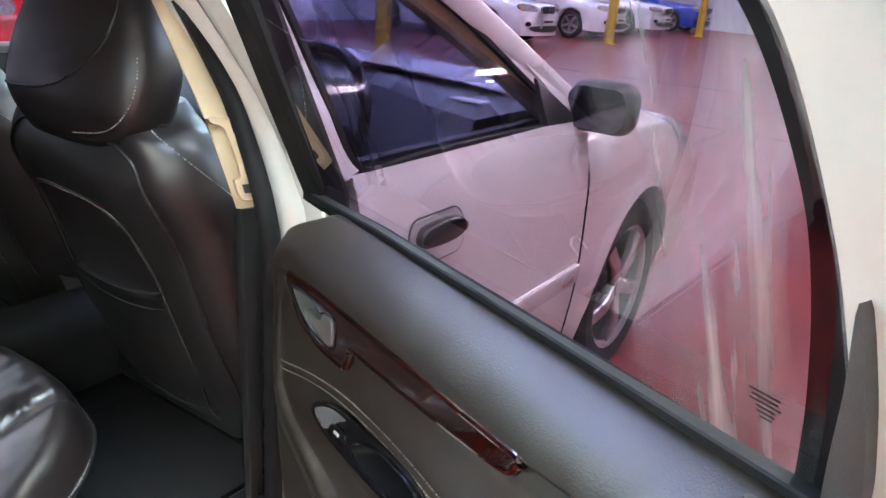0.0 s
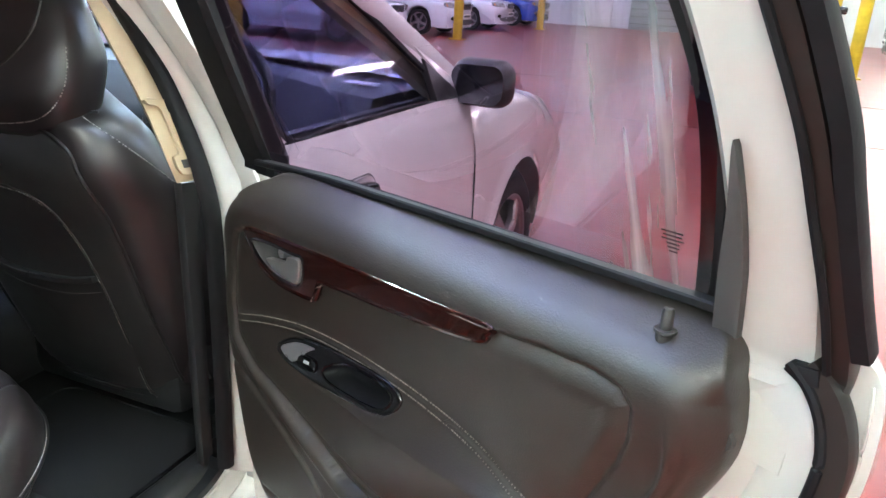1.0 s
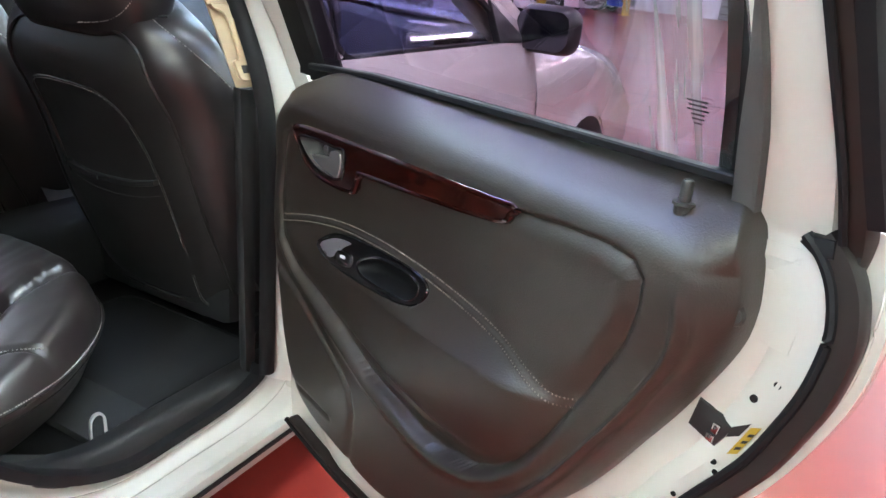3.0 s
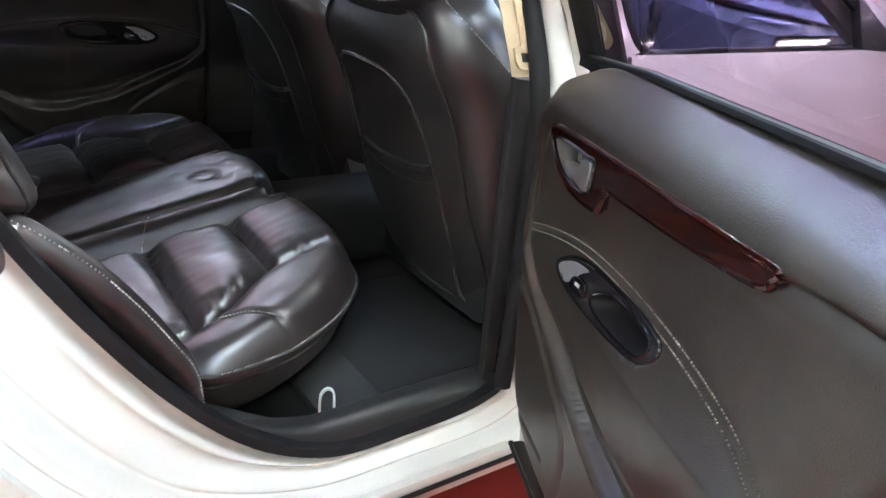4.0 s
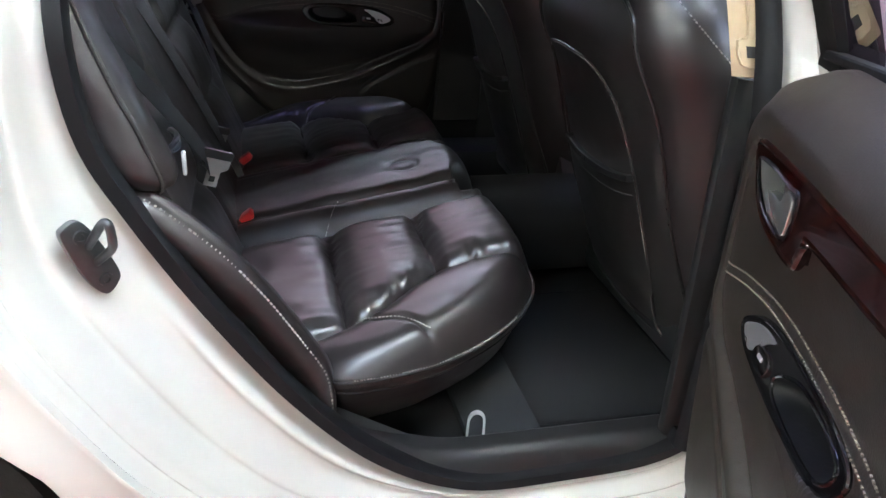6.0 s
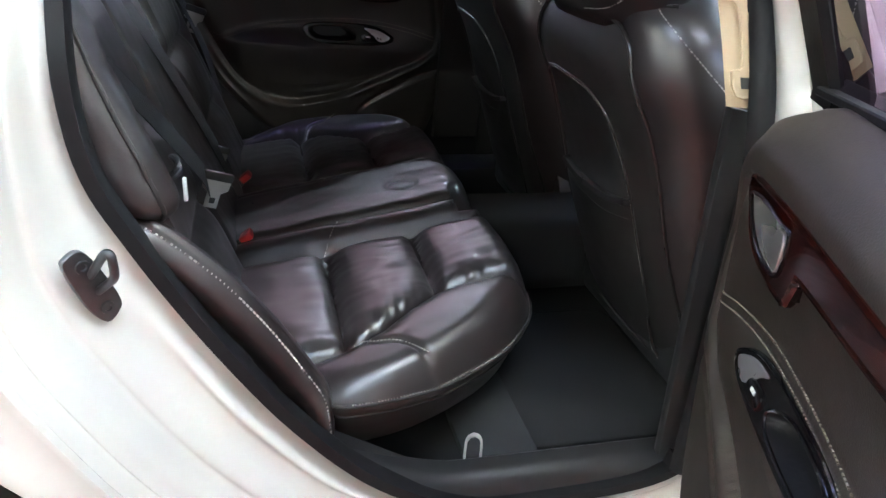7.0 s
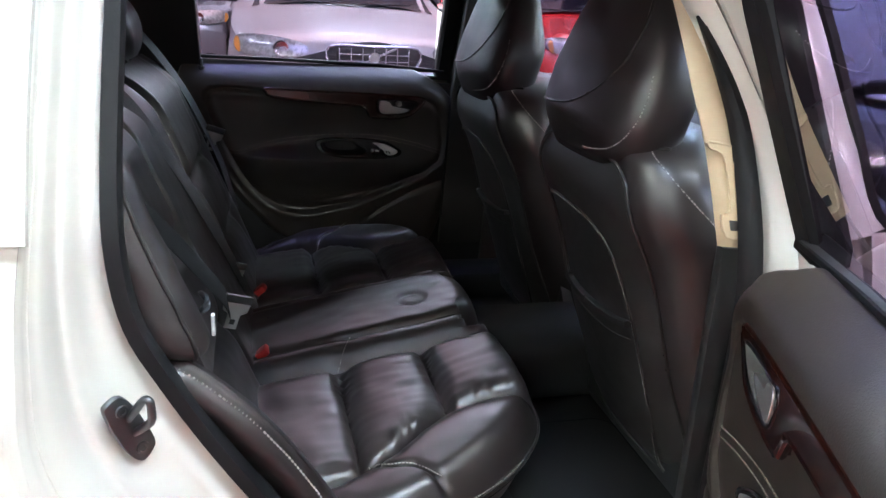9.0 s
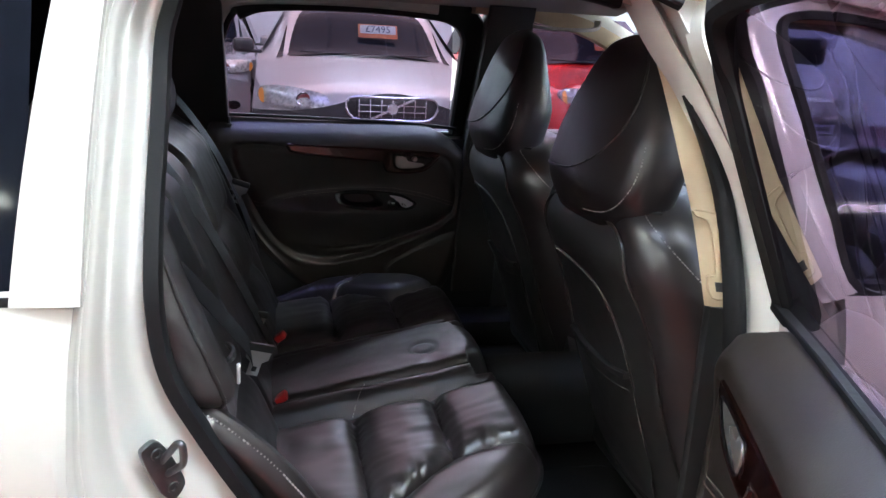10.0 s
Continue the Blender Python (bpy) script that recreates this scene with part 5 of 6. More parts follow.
def seat_z(x, y):
    """Height of the cushion: two pleated outer places with side rolls and a flat middle one."""
    ax = abs(x)
    z = 0.447 + 0.20 * (y + 0.46)
    if ax < 0.126:
        z += 0.060 - 0.007 * gauss(0.126 - ax, 0.012) + crease(x, y, 0.8) - 0.004 * gauss(math.hypot(x - 0.016, y + 0.354) - 0.03, 0.008)
        z += 0.0016 * noise.noise((x * 22, y * 60, 7.7)) * gauss(0.126 - ax, 0.04)
    elif ax < 0.196:
        k = (ax - 0.126) / 0.07
        z += 0.054 * (1 - k ** 1.7) + 0.006 * math.sin(math.pi * k) + crease(x, y, 0.8)
        z -= 0.007 * gauss(y + 0.554 - 0.55 * (0.196 - ax), 0.006)
    else:
        b = border(y)
        if ax < b:
            d = min(abs(y + 0.547), abs(y + 0.368))
            z += (0.030 * puff(d, 0.010) + 0.014 * puff(d, 0.06)) * puff(ax - 0.196, 0.012) * puff(b - ax, 0.013)
            near = gauss(b - ax - 0.02, 0.03)
            z += near * 0.0045 * noise.noise((x * 14, y * 75, 3.3)) + crease(x, y, 0.7) + 0.0016 * noise.noise((x * 45, y * 12, 8.8)) + 0.0012 * noise.noise((x * 95, y * 30, 2.8)) * near
        else:
            z += 0.052 * puff(ax - b, 0.018) + crease(x, y, 0.5) + 0.002 * gauss(ax - b - 0.02, 0.02) * noise.noise((x * 20, y * 90, 6.1))
            if ax > 0.53 and -0.56 < y < -0.38:
                d = min((Vector((ax, y)) - q).length for q in CROSS_SEAM)
                z -= 0.011 * gauss(d, 0.007)
    return z


PLACE = [(0.128, -0.76), (0.40, -0.76), (0.60, -0.755), (0.64, -0.68), (0.685, -0.615), (0.713, -0.575), (0.714, -0.53), (0.704, -0.47), (0.682, -0.405), (0.622, -0.308), (0.545, -0.233), (0.46, -0.19), (0.35, -0.178), (0.25, -0.180), (0.150, -0.184), (0.130, -0.22), (0.128, -0.45)]
MIDDLE = [(-0.122, -0.76), (0.122, -0.76), (0.124, -0.5), (0.122, -0.30), (0.108, -0.235), (0.06, -0.195), (-0.06, -0.195), (-0.108, -0.235), (-0.122, -0.30), (-0.124, -0.5)]


def rolled(x, y, r, middle=False):
    """The cushion with its rim rolled down, most along the front and the open side."""
    e = max(0.0, (r - 0.78) / 0.22)
    z = seat_z(x, y)
    if y < -0.70 or (y < -0.26 and (middle or abs(x) < 0.2)):
        drop = 0.010
    else:
        drop = max(0.012, z - (0.478 if middle else 0.452))
    return z - drop * e ** 2.6


for name, outline, centre in (("cushion", PLACE, (0.43, -0.47)), ("cushion", [(-x, y) for x, y in PLACE], (-0.43, -0.47)), ("middle_cushion", MIDDLE, (0.0, -0.48))):
    mid = name != "cushion"
    line = smooth(outline, 14, True)
    top = disc_field(line, centre, lambda x, y, r: rolled(x, y, r, mid), lambda x, y, z: (x, y, z), 80)
    c = part(name, top, SEAT, bench, "flat creased middle cushion" if mid else "", sharp=80)
    rim, rows = Vector(centre), []
    level = [0.446 if not mid else 0.46] * len(line)
    for push, dz in ((0.0, None), (0.004, 0.0), (0.003, -0.012), (-0.006, -0.024), (-0.018, -0.055), (-0.030, -0.085), (-0.07, -0.125)):
        row = []
        for q, z in zip(line, level):
            d = (q - rim).normalized()
            row.append((q.x + d.x * push, q.y + d.y * push, rolled(q.x, q.y, 1.0, mid) if dz is None else min(z, rolled(q.x, q.y, 1.0, mid) - 0.002) + dz))
        rows.append(row)
    part("skirt", fix(skin(bmesh.new(), rows, wrap=True)), SEAT_BACK, c, "black seat skirt", sharp=60)
    part("piping", tube(rows[1], 0.0032, 8, True), PIPING, c, "raised leather piping")
    if not mid:
        part("piping", tube(rows[3], 0.003, 8, True), PIPING, c)
        part("rim_stitching", stitches([(x, y, z + 0.0045) for x, y, z in rows[1] if y > -0.56 and abs(x) > 0.58], 0.005), STITCH, c)
for k in (1, -1):
    part("seam_stitching", stitches([(k * (q.x - 0.006), q.y - 0.004, seat_z(q.x, q.y) + 0.0065 - 0.03 * max(0, q.x - 0.66)) for q in CROSS_SEAM[3:-7]]), STITCH, bench)
    part("seam_stitching", stitches([(k * x, -0.550 + 0.55 * (0.196 - x), seat_z(x, -0.550 + 0.55 * (0.196 - x)) + 0.002) for x in np.linspace(0.132, 0.194, 12)]), STITCH, bench)

# backrest: three places, leaning back
def back_y(x, z):
    ax = abs(x)
    y = -0.735 - 0.40 * (z - 0.42)
    p = max(pad(z, a, b, soft=0.02) for a, b in ((0.30, 0.58), (0.58, 0.76), (0.76, 1.10)))
    inner = 1 if 0.20 < ax < 0.55 else 0
    y += 0.026 * p * inner + (0.03 * gauss(ax - 0.60, 0.05) if ax > 0.5 else 0) + (0.02 if ax < 0.155 else 0)
    y -= 0.02 * gauss(ax - 0.17, 0.012)
    y += 0.6 * crease(x * 1.0, z)
    y -= 0.06 * max(0.0, (z - 0.93) / 0.09) ** 2
    return y


for name, x0, x1 in (("backrest", 0.172, 0.66), ("middle_backrest", -0.168, 0.168), ("backrest", -0.66, -0.172)):
    def f(s, t, x0=x0, x1=x1):
        x, z = lerp(x0, x1, s), lerp(0.40, 1.02, t)
        e = max(0.0, 1 - min(s, 1 - s) / 0.06)
        return (x, back_y(x, z) - 0.03 * e * e, z)
    part(name, sheet(f, 40, 60, 0.09), SEAT, bench, sharp=80)


def headrest(parent, x, y, z, w, h, d, lean, name="headrest"):
    bm = bmesh.new()
    rows = []
    m = Matrix.Translation((x, y, z)) @ Matrix.Rotation(radians(lean), 4, "X")
    for i in range(13):
        t = i / 12
        k = max(0.05, math.sin(math.pi * (0.06 + 0.88 * t))) ** 0.4
        rows.append([m @ Vector((a, b, h * (t - 0.5))) for a, b in rounded(w / 2 * k, d / 2 * k, d * 0.42 * k, 5)])
    skin(bm, rows, wrap=True, caps=True)
    hr = part(name, fix(bm), SEAT, parent, "black leather headrest")
    for dx in (-0.06, 0.06):
        part("post", tube([m @ Vector((dx, 0, -h / 2)), m @ Vector((dx, 0, -h / 2 - 0.09))], 0.006), CHROME, hr)
    return hr


headrest(bench, 0.41, -1.035, 1.10, 0.25, 0.15, 0.10, 12)
headrest(bench, -0.41, -1.035, 1.10, 0.25, 0.15, 0.10, 12)
headrest(bench, 0.0, -1.03, 1.07, 0.22, 0.11, 0.09, 12)

# side bolsters between bench and door opening
bolster = thing("seat_side_bolster", "black leather side bolster beside the rear bench", "car trim", pose(0, 0, 0))
low = smooth([(0.712, -0.838, 0.765), (0.725, -0.815, 0.76), (0.730, -0.785, 0.74), (0.731, -0.722, 0.677), (0.730, -0.669, 0.606), (0.728, -0.622, 0.529), (0.725, -0.597, 0.48), (0.722, -0.588, 0.43), (0.718, -0.585, 0.36), (0.715, -0.585, 0.30)], 8)


def bolster_fn(s, t, lift=0.0):
    """Leather strip from the door seal over a stitched crest and in towards the bench."""
    f = s * (len(low) - 1)
    i = min(int(f), len(low) - 2)
    p = low[i].lerp(low[i + 1], f - i)
    wide = 0.064 - 0.020 * s
    ends = 1 - 0.35 * (1 - min(1, s / 0.1)) ** 2
    rough = 0.0016 * noise.noise((p.y * 40, p.z * 40, t * 3.0)) + 0.0008 * noise.noise((p.y * 90, p.z * 90, t * 9.0))
    if t < 0.5:
        k = 1 - t / 0.5
        off, x = wide * k * ends, p.x - 0.002 + 0.020 * math.sin(math.pi * k ** 0.8) - 0.004 * k + lift + rough
    else:
        k = (t - 0.5) / 0.5
        off, x = -0.012 * math.sin(math.pi * min(1, k * 1.1) * 0.7) - lift, p.x - 0.002 - 0.12 * k ** 1.2
    x -= 0.006 * gauss(t - 0.5, 0.03)
    return (x, p.y - 0.82 * off, p.z - 0.57 * off - 0.09 * max(0.0, (t - 0.55) / 0.45) ** 1.3)


part("lower_bolster", sheet(bolster_fn, 110, 40), SEAT, bolster, sharp=80)
part("stitching", stitches([bolster_fn(k / 120, 0.46, 0.0018) for k in range(3, 121)], 0.007, 0.0016), STITCH, bolster)
up = smooth([(0.635, -0.935, 1.10), (0.655, -0.915, 1.04), (0.668, -0.892, 0.97), (0.676, -0.868, 0.90), (0.679, -0.842, 0.83), (0.681, -0.826, 0.785), (0.682, -0.818, 0.755)], 12)


def roll_taper(t):
    return lerp(0.75, 1.0, min(1, t / 0.7)) if t < 0.80 else max(0.06, math.sqrt(max(0, 1 - ((t - 0.80) / 0.2) ** 2)))


def roll_at(k, deg, lift=0.0):
    """A point on the roll's skin, deg round from the open side towards the front."""
    t = k / (len(up) - 1)
    a, r = radians(deg), roll_taper(t) + lift / 0.06
    w = 0.003 * noise.noise((t * 9, deg * 0.02, 5.0)) * (1 if t < 0.9 else 0)
    return up[k] + Vector((math.cos(a) * 0.058 * r, math.sin(a) * 0.050 * r + 0.0, -math.sin(a) * 0.012 * r)) + Vector((w, w, 0))


part("upper_bolster", fix(skin(bmesh.new(), [[roll_at(k, 10 * j) for j in range(36)] for k in range(len(up))], wrap=True, caps=True)), SEAT, bolster, sharp=80)
part("upper_seam", tube([roll_at(k, 42, 0.0005) for k in range(len(up) - 3)], 0.0035, 8), PIPING, bolster)
part("lower_valance", sheet(lambda s, t: (lerp(0.70, 0.752, t), lerp(-0.66, -0.38, s) - 0.06 * t, lerp(0.44, 0.27, s) - 0.02 * t), 10, 6, 0.01), BLACK, bolster)
part("wheelhouse_cover", sheet(lambda s, t: (lerp(0.735, 0.60, t), lerp(-0.92, -0.64, s) - 0.02, lerp(0.80, 0.34, s) - 0.02), 10, 6, 0.01), BLACK, bolster)


# seat belts
def seat_belt(path, tongue_at, label):
    ob = thing("seat_belt", label, "seat belt", group="rear seat belts")
    p = smooth(path, 10)
    part("webbing", tube(p, flat=(0.047, 0.0025), up=(0.25, 1, 0.4)), WEBBING, ob)
    m = Matrix.Translation(tongue_at) @ Matrix.Rotation(radians(-72), 4, "Z") @ Matrix.Rotation(radians(-20), 4, "Y")
    part("tongue", prism([(-0.028, 0.0), (0.028, 0.0), (0.026, 0.022), (0.013, 0.03), (0.013, 0.06), (-0.013, 0.06), (-0.013, 0.03), (-0.026, 0.022)], -0.0015, 0.0015, lambda a, b, d: m @ Vector((a, d, -b)), 0.0008), SATIN, ob, "steel belt tongue")
    part("tongue_grip", box((0.058, 0.012, 0.018), (0, 0, 0.004), 0.004, m=m), BLACK, ob)
    part("tongue_slot", box((0.012, 0.005, 0.012), (0, 0, -0.045), 0.002, m=m), BLACK, ob)
    return ob


seat_belt([(0.62, -1.03, 1.10), (0.56, -0.975, 1.03), (0.47, -0.915, 0.93), (0.38, -0.855, 0.82), (0.30, -0.80, 0.71), (0.24, -0.775, 0.645), (0.20, -0.768, 0.60)], (0.216, -0.750, 0.625), "black seat belt with steel tongue lying across the backrest")
seat_belt([(-0.60, -1.03, 1.10), (-0.61, -0.97, 1.03), (-0.63, -0.90, 0.92), (-0.645, -0.845, 0.80), (-0.65, -0.80, 0.68), (-0.66, -0.77, 0.55)], (-0.654, -0.822, 0.80), "black seat belt with steel tongue beside the far seat")
seat_belt([(0.05, -1.02, 1.05), (0.03, -0.95, 0.98), (-0.02, -0.88, 0.85), (-0.1, -0.80, 0.66), (-0.16, -0.74, 0.50)], (-0.15, -0.765, 0.56), "black middle seat belt lying across the backrest")
anchor = thing("belt_anchor", "steel belt anchor ring with a white tab", "belt anchor", pose(0.553, -0.792, 0.765))
part("ring", tube([(0.02 * math.cos(a) - 0.012, 0.006 * math.sin(2 * a), 0.014 * math.sin(a)) for a in np.linspace(0, 6.28, 17)[:-1]], 0.004, 6, True), STEEL, anchor)
part("tab", box((0.012, 0.006, 0.034), (0.022, 0.014, -0.022), 0.002), WHITE_PLASTIC, anchor, "white plastic tab")


def buckle(x, y, z):
    ob = thing("belt_buckle", "black seat belt buckle with red release button", "belt buckle", pose(x, y, z, 40, 0, -8), group="belt buckles")
    part("housing", box((0.034, 0.055, 0.022), (0, -0.028, 0), 0.006), BLACK, ob)
    part("button", box((0.032, 0.030, 0.018), (0, 0.010, 0.001), 0.004), RED_PLASTIC, ob, "red release button")
    part("stalk", tube([(0, -0.05, 0), (0, -0.12, -0.02)], flat=(0.03, 0.005)), BLACK, ob)


buckle(0.109, -0.712, 0.446)
buckle(-0.239, -0.712, 0.452)


# ---- front seats ----
def back_line(z):
    """The rear face of a front seat's back."""
    return curve(z, [(0.30, 0.10), (0.45, 0.055), (0.62, 0.0), (0.80, -0.05), (0.93, -0.10), (1.0, -0.10), (1.03, -0.07)])


def seat_half(z):
    return curve(z, [(0.30, 0.23), (0.40, 0.262), (0.60, 0.298), (0.78, 0.30), (0.88, 0.290), (0.95, 0.268), (1.0, 0.222), (1.03, 0.14)])


def front_seat(x, label, s=1):
    seat = thing("front_car_seat", label, "car seat", pose(x, 0, 0), group="front seats")
    bm = bmesh.new()
    rows = []
    for i in range(46):
        z = lerp(0.30, 1.03, i / 45)
        w, yb = seat_half(z), back_line(z)
        d = 0.21 - 0.08 * max(0.0, (z - 0.82) / 0.21)
        row = []
        for a, b in rounded(w, d / 2, d * 0.48, 8):
            belly = (0.018 + 0.016 * gauss(z - 0.86, 0.12)) * (1 - (a / w) ** 2) if b < 0 else -0.02 * (1 - (a / w) ** 2)
            row.append((a, yb + d / 2 + b - belly, z))
        rows.append(row)
    skin(bm, rows, wrap=True, caps=True)
    part("backrest", fix(bm), SEAT, seat, sharp=80)

    def on_back(a, z, lift=0.0):
        w = seat_half(z)
        d = 0.21 - 0.08 * max(0.0, (z - 0.82) / 0.21)
        r = d * 0.48
        over = max(0.0, abs(a) - (w - r))
        return Vector((a, back_line(z) - (0.018 + 0.016 * gauss(z - 0.86, 0.12)) * (1 - (a / w) ** 2) - lift + r - math.sqrt(max(0.0, r * r - min(over, r * 0.95) ** 2)), z))

    # hard back panel, piped edge, map pocket
    half = [(0.06, 0.984), (0.134, 0.977), (0.17, 0.962), (0.198, 0.934), (0.214, 0.87), (0.220, 0.80), (0.224, 0.71), (0.227, 0.61), (0.230, 0.53), (0.226, 0.44), (0.20, 0.355)]
    edge = [(0.0, 0.985)] + half + [(0, 0.335)] + [(-p, q) for p, q in half[::-1]]
    line = smooth(edge, 6, True)
    shell = part("back_panel", disc_field(line, (0, 0.66), lambda a, z, r: 0.010 * (1 - r ** 6) - 0.002, lambda a, z, d: on_back(a, z, d), 20), SEAT_BACK, seat, "smooth black seat back panel")
    part("piping", tube([on_back(q.x, q.y, 0.002) for q in line], 0.0036, 8, True), PIPING, shell)
    flap = [on_back(p, q, 0.016) for p, q in smooth([(-0.15, 0.655), (-0.134, 0.648), (-0.08, 0.640), (-0.012, 0.642), (0.07, 0.650), (0.14, 0.667)], 8)]
    part("pocket_edge", tube(flap, flat=(0.012, 0.016), up=(0, 1, 0)), PIPING, shell)
    pk = smooth([(-0.145, 0.652), (-0.08, 0.636), (-0.012, 0.637), (0.07, 0.646), (0.142, 0.662), (0.148, 0.55), (0.148, 0.42), (0.0, 0.39), (-0.145, 0.41), (-0.15, 0.54)], 5, True)
    part("map_pocket", disc_field(pk, (0, 0.52), lambda a, z, r: 0.011 + 0.006 * (1 - r * r), lambda a, z, d: on_back(a, z, d), 12), SEAT_BACK, shell, "black elastic map pocket")
    low_arc = [on_back(p, q, 0.0175) for p, q in smooth([(-0.14, 0.622), (-0.08, 0.609), (-0.004, 0.608), (0.07, 0.617), (0.142, 0.636)], 8)]
    part("pocket_stitching", stitches(low_arc, 0.005, 0.0008), GREY_TRIM, shell)
    up = [on_back(p, q, 0.0105) for p, q in smooth([(-0.17, 0.62), (-0.17, 0.80), (-0.15, 0.842), (-0.09, 0.856), (-0.02, 0.857), (0.03, 0.854), (0.066, 0.846), (0.095, 0.822), (0.112, 0.792), (0.128, 0.74), (0.137, 0.69), (0.144, 0.65), (0.150, 0.54), (0.149, 0.38), (0.165, 0.345)], 10)]
    part("pocket_stitching", stitches(up[20:], 0.006, 0.0011), STITCH, shell)
    part("pocket_seam", tube([q + Vector((0, 0.001, 0.004)) for q in up], 0.0026, 6), PIPING, shell)
    part("shoulder_seam", tube([on_back(a, z, 0.001) for a, z in smooth([(0.134, 0.977), (0.150, 0.996), (0.175, 1.008), (0.20, 1.010)], 6)], 0.0032, 6), PIPING, shell)
    # side seams
    for k in (1, -1):
        seam = []
        for i in range(60):
            z = lerp(0.55, 1.005, i / 59)
            w, d = seat_half(z), 0.21 - 0.08 * max(0.0, (z - 0.82) / 0.21)
            r = d * 0.48
            turn = radians(curve(z, [(0.55, 45), (0.80, 36), (0.90, 8), (0.97, -30), (1.0, -45)]))
            seam.append((k * (w - r + (r + 0.0012) * math.cos(turn)), back_line(z) + d / 2 - (d / 2 - r) + (r + 0.0012) * math.sin(turn), z))
        part("side_stitching", stitches(seam), STITCH, seat)
    # cushion
    part("cushion", sheet(lambda a, t: (lerp(-0.26, 0.26, a), lerp(0.08, 0.60, t), 0.47 + 0.05 * t + 0.04 * (2 * a - 1) ** 4 - 0.06 * max(0, (t - 0.85) / 0.15) ** 2), 20, 20, -0.10), SEAT, seat)
    part("seat_base", box((0.46, 0.50, 0.12), (0, 0.32, 0.36), 0.03), BLACK, seat)
    for k in (-0.19, 0.19):
        part("rail", box((0.04, 0.46, 0.10), (k, 0.40, 0.287), 0.006), STEEL, seat)
    # integral tall headrest, with a seamed hood
    bm = bmesh.new()
    rows = []

    def head(z):
        return (curve(z, [(0.965, 0.145), (0.99, 0.182), (1.03, 0.200), (1.08, 0.206), (1.12, 0.200), (1.17, 0.180), (1.21, 0.158), (1.26, 0.128), (1.29, 0.103), (1.303, 0.078), (1.312, 0.030)]),
                curve(z, [(0.965, 0.14), (1.05, 0.175), (1.10, 0.172), (1.15, 0.15), (1.25, 0.10), (1.29, 0.066), (1.312, 0.014)]),
                curve(z, [(0.965, -0.065), (1.03, -0.068), (1.1, -0.055), (1.2, -0.045), (1.31, -0.03)]))

    def on_head(a, z, lift=0.0):
        """A point on the headrest's rear face."""
        w, d, yc = head(z)
        c = min(0.995, abs(a) / w) ** (1 / 0.72)
        return (a, yc - d / 2 * math.sqrt(1 - c * c) ** 0.72 - lift, z)
    for i in range(40):
        t = i / 39
        z = lerp(0.965, 1.312, t ** 0.85 if t < 1 else 1)
        w, d, yc = head(z)
        row = []
        for k in range(48):
            a = 2 * math.pi * k / 48
            ca, sa = math.cos(a), math.sin(a)
            row.append((w * math.copysign(abs(ca) ** 0.72, ca), yc + d / 2 * math.copysign(abs(sa) ** 0.72, sa), z))
        rows.append(row)
    skin(bm, rows, wrap=True, caps=True)
    hood = part("headrest", fix(bm), SEAT, seat, "tall black leather headrest", sharp=80)
    part("seam", tube([on_head(a, z, 0.0005) for a, z in smooth([(-0.18, 1.04), (-0.06, 1.048), (0.02, 1.062), (0.09, 1.095), (0.130, 1.14), (0.138, 1.19), (0.120, 1.245), (0.092, 1.285)], 8)], 0.0026, 6), PIPING, hood)
    part("headrest_stitching", stitches([on_head(a, z, 0.001) for a, z in smooth([(0.06, 0.985), (0.13, 0.996), (0.170, 1.018), (0.190, 1.05), (0.194, 1.09), (0.188, 1.125)], 8)]), STITCH, hood)
    part("recline_lever", box((0.010, 0.022, 0.008), (-s * 0.262, 0.03, 0.66), 0.003), SATIN, seat)
    return seat


front_seat(0.36, "black leather driver seat with tall headrest and map pocket")
front_seat(-0.36, "black leather passenger seat with tall headrest", -1)

# floor mat and hook
mat_thing = thing("floor_mat", "black rubber-edged carpet mat in the rear footwell", "floor mat", pose(0.40, 0.0, 0.2405))
part("carpet", prism(rounded(0.23, 0.19, 0.05), 0.0, 0.008, lambda a, b, d: (a, b - 0.06, d), 0.003), CARPET, mat_thing)
part("edging", tube([(a, b - 0.06, 0.006) for a, b in rounded(0.23, 0.19, 0.05)], 0.005, 6, True), RUBBER, mat_thing)
part("carpet_step", prism([(-0.02, -0.165), (0.27, -0.165), (0.27, -0.30), (-0.05, -0.30)], 0.001, 0.02, lambda a, b, d: (a, b - 0.05, d), 0.004), shader("worn_grey_carpet", (0.05, 0.052, 0.056), 0.95, mottle=0.25, scale=250, bump=0.8, bump_scale=700), mat_thing, "worn grey carpet edge")
hook = thing("seat_release_loop", "white strap loop standing on the sill cover", "strap loop", pose(0.664, -0.342, 0.285, 0, 0, 75))
part("strap", tube(smooth([(-0.014, 0, -0.045), (-0.014, 0, 0.012), (-0.010, 0, 0.030), (0.0, 0, 0.037), (0.010, 0, 0.030), (0.013, 0, 0.012), (0.013, 0, -0.045)], 5), flat=(0.004, 0.008), up=(0, 1, 0)), WHITE_PLASTIC, hook)


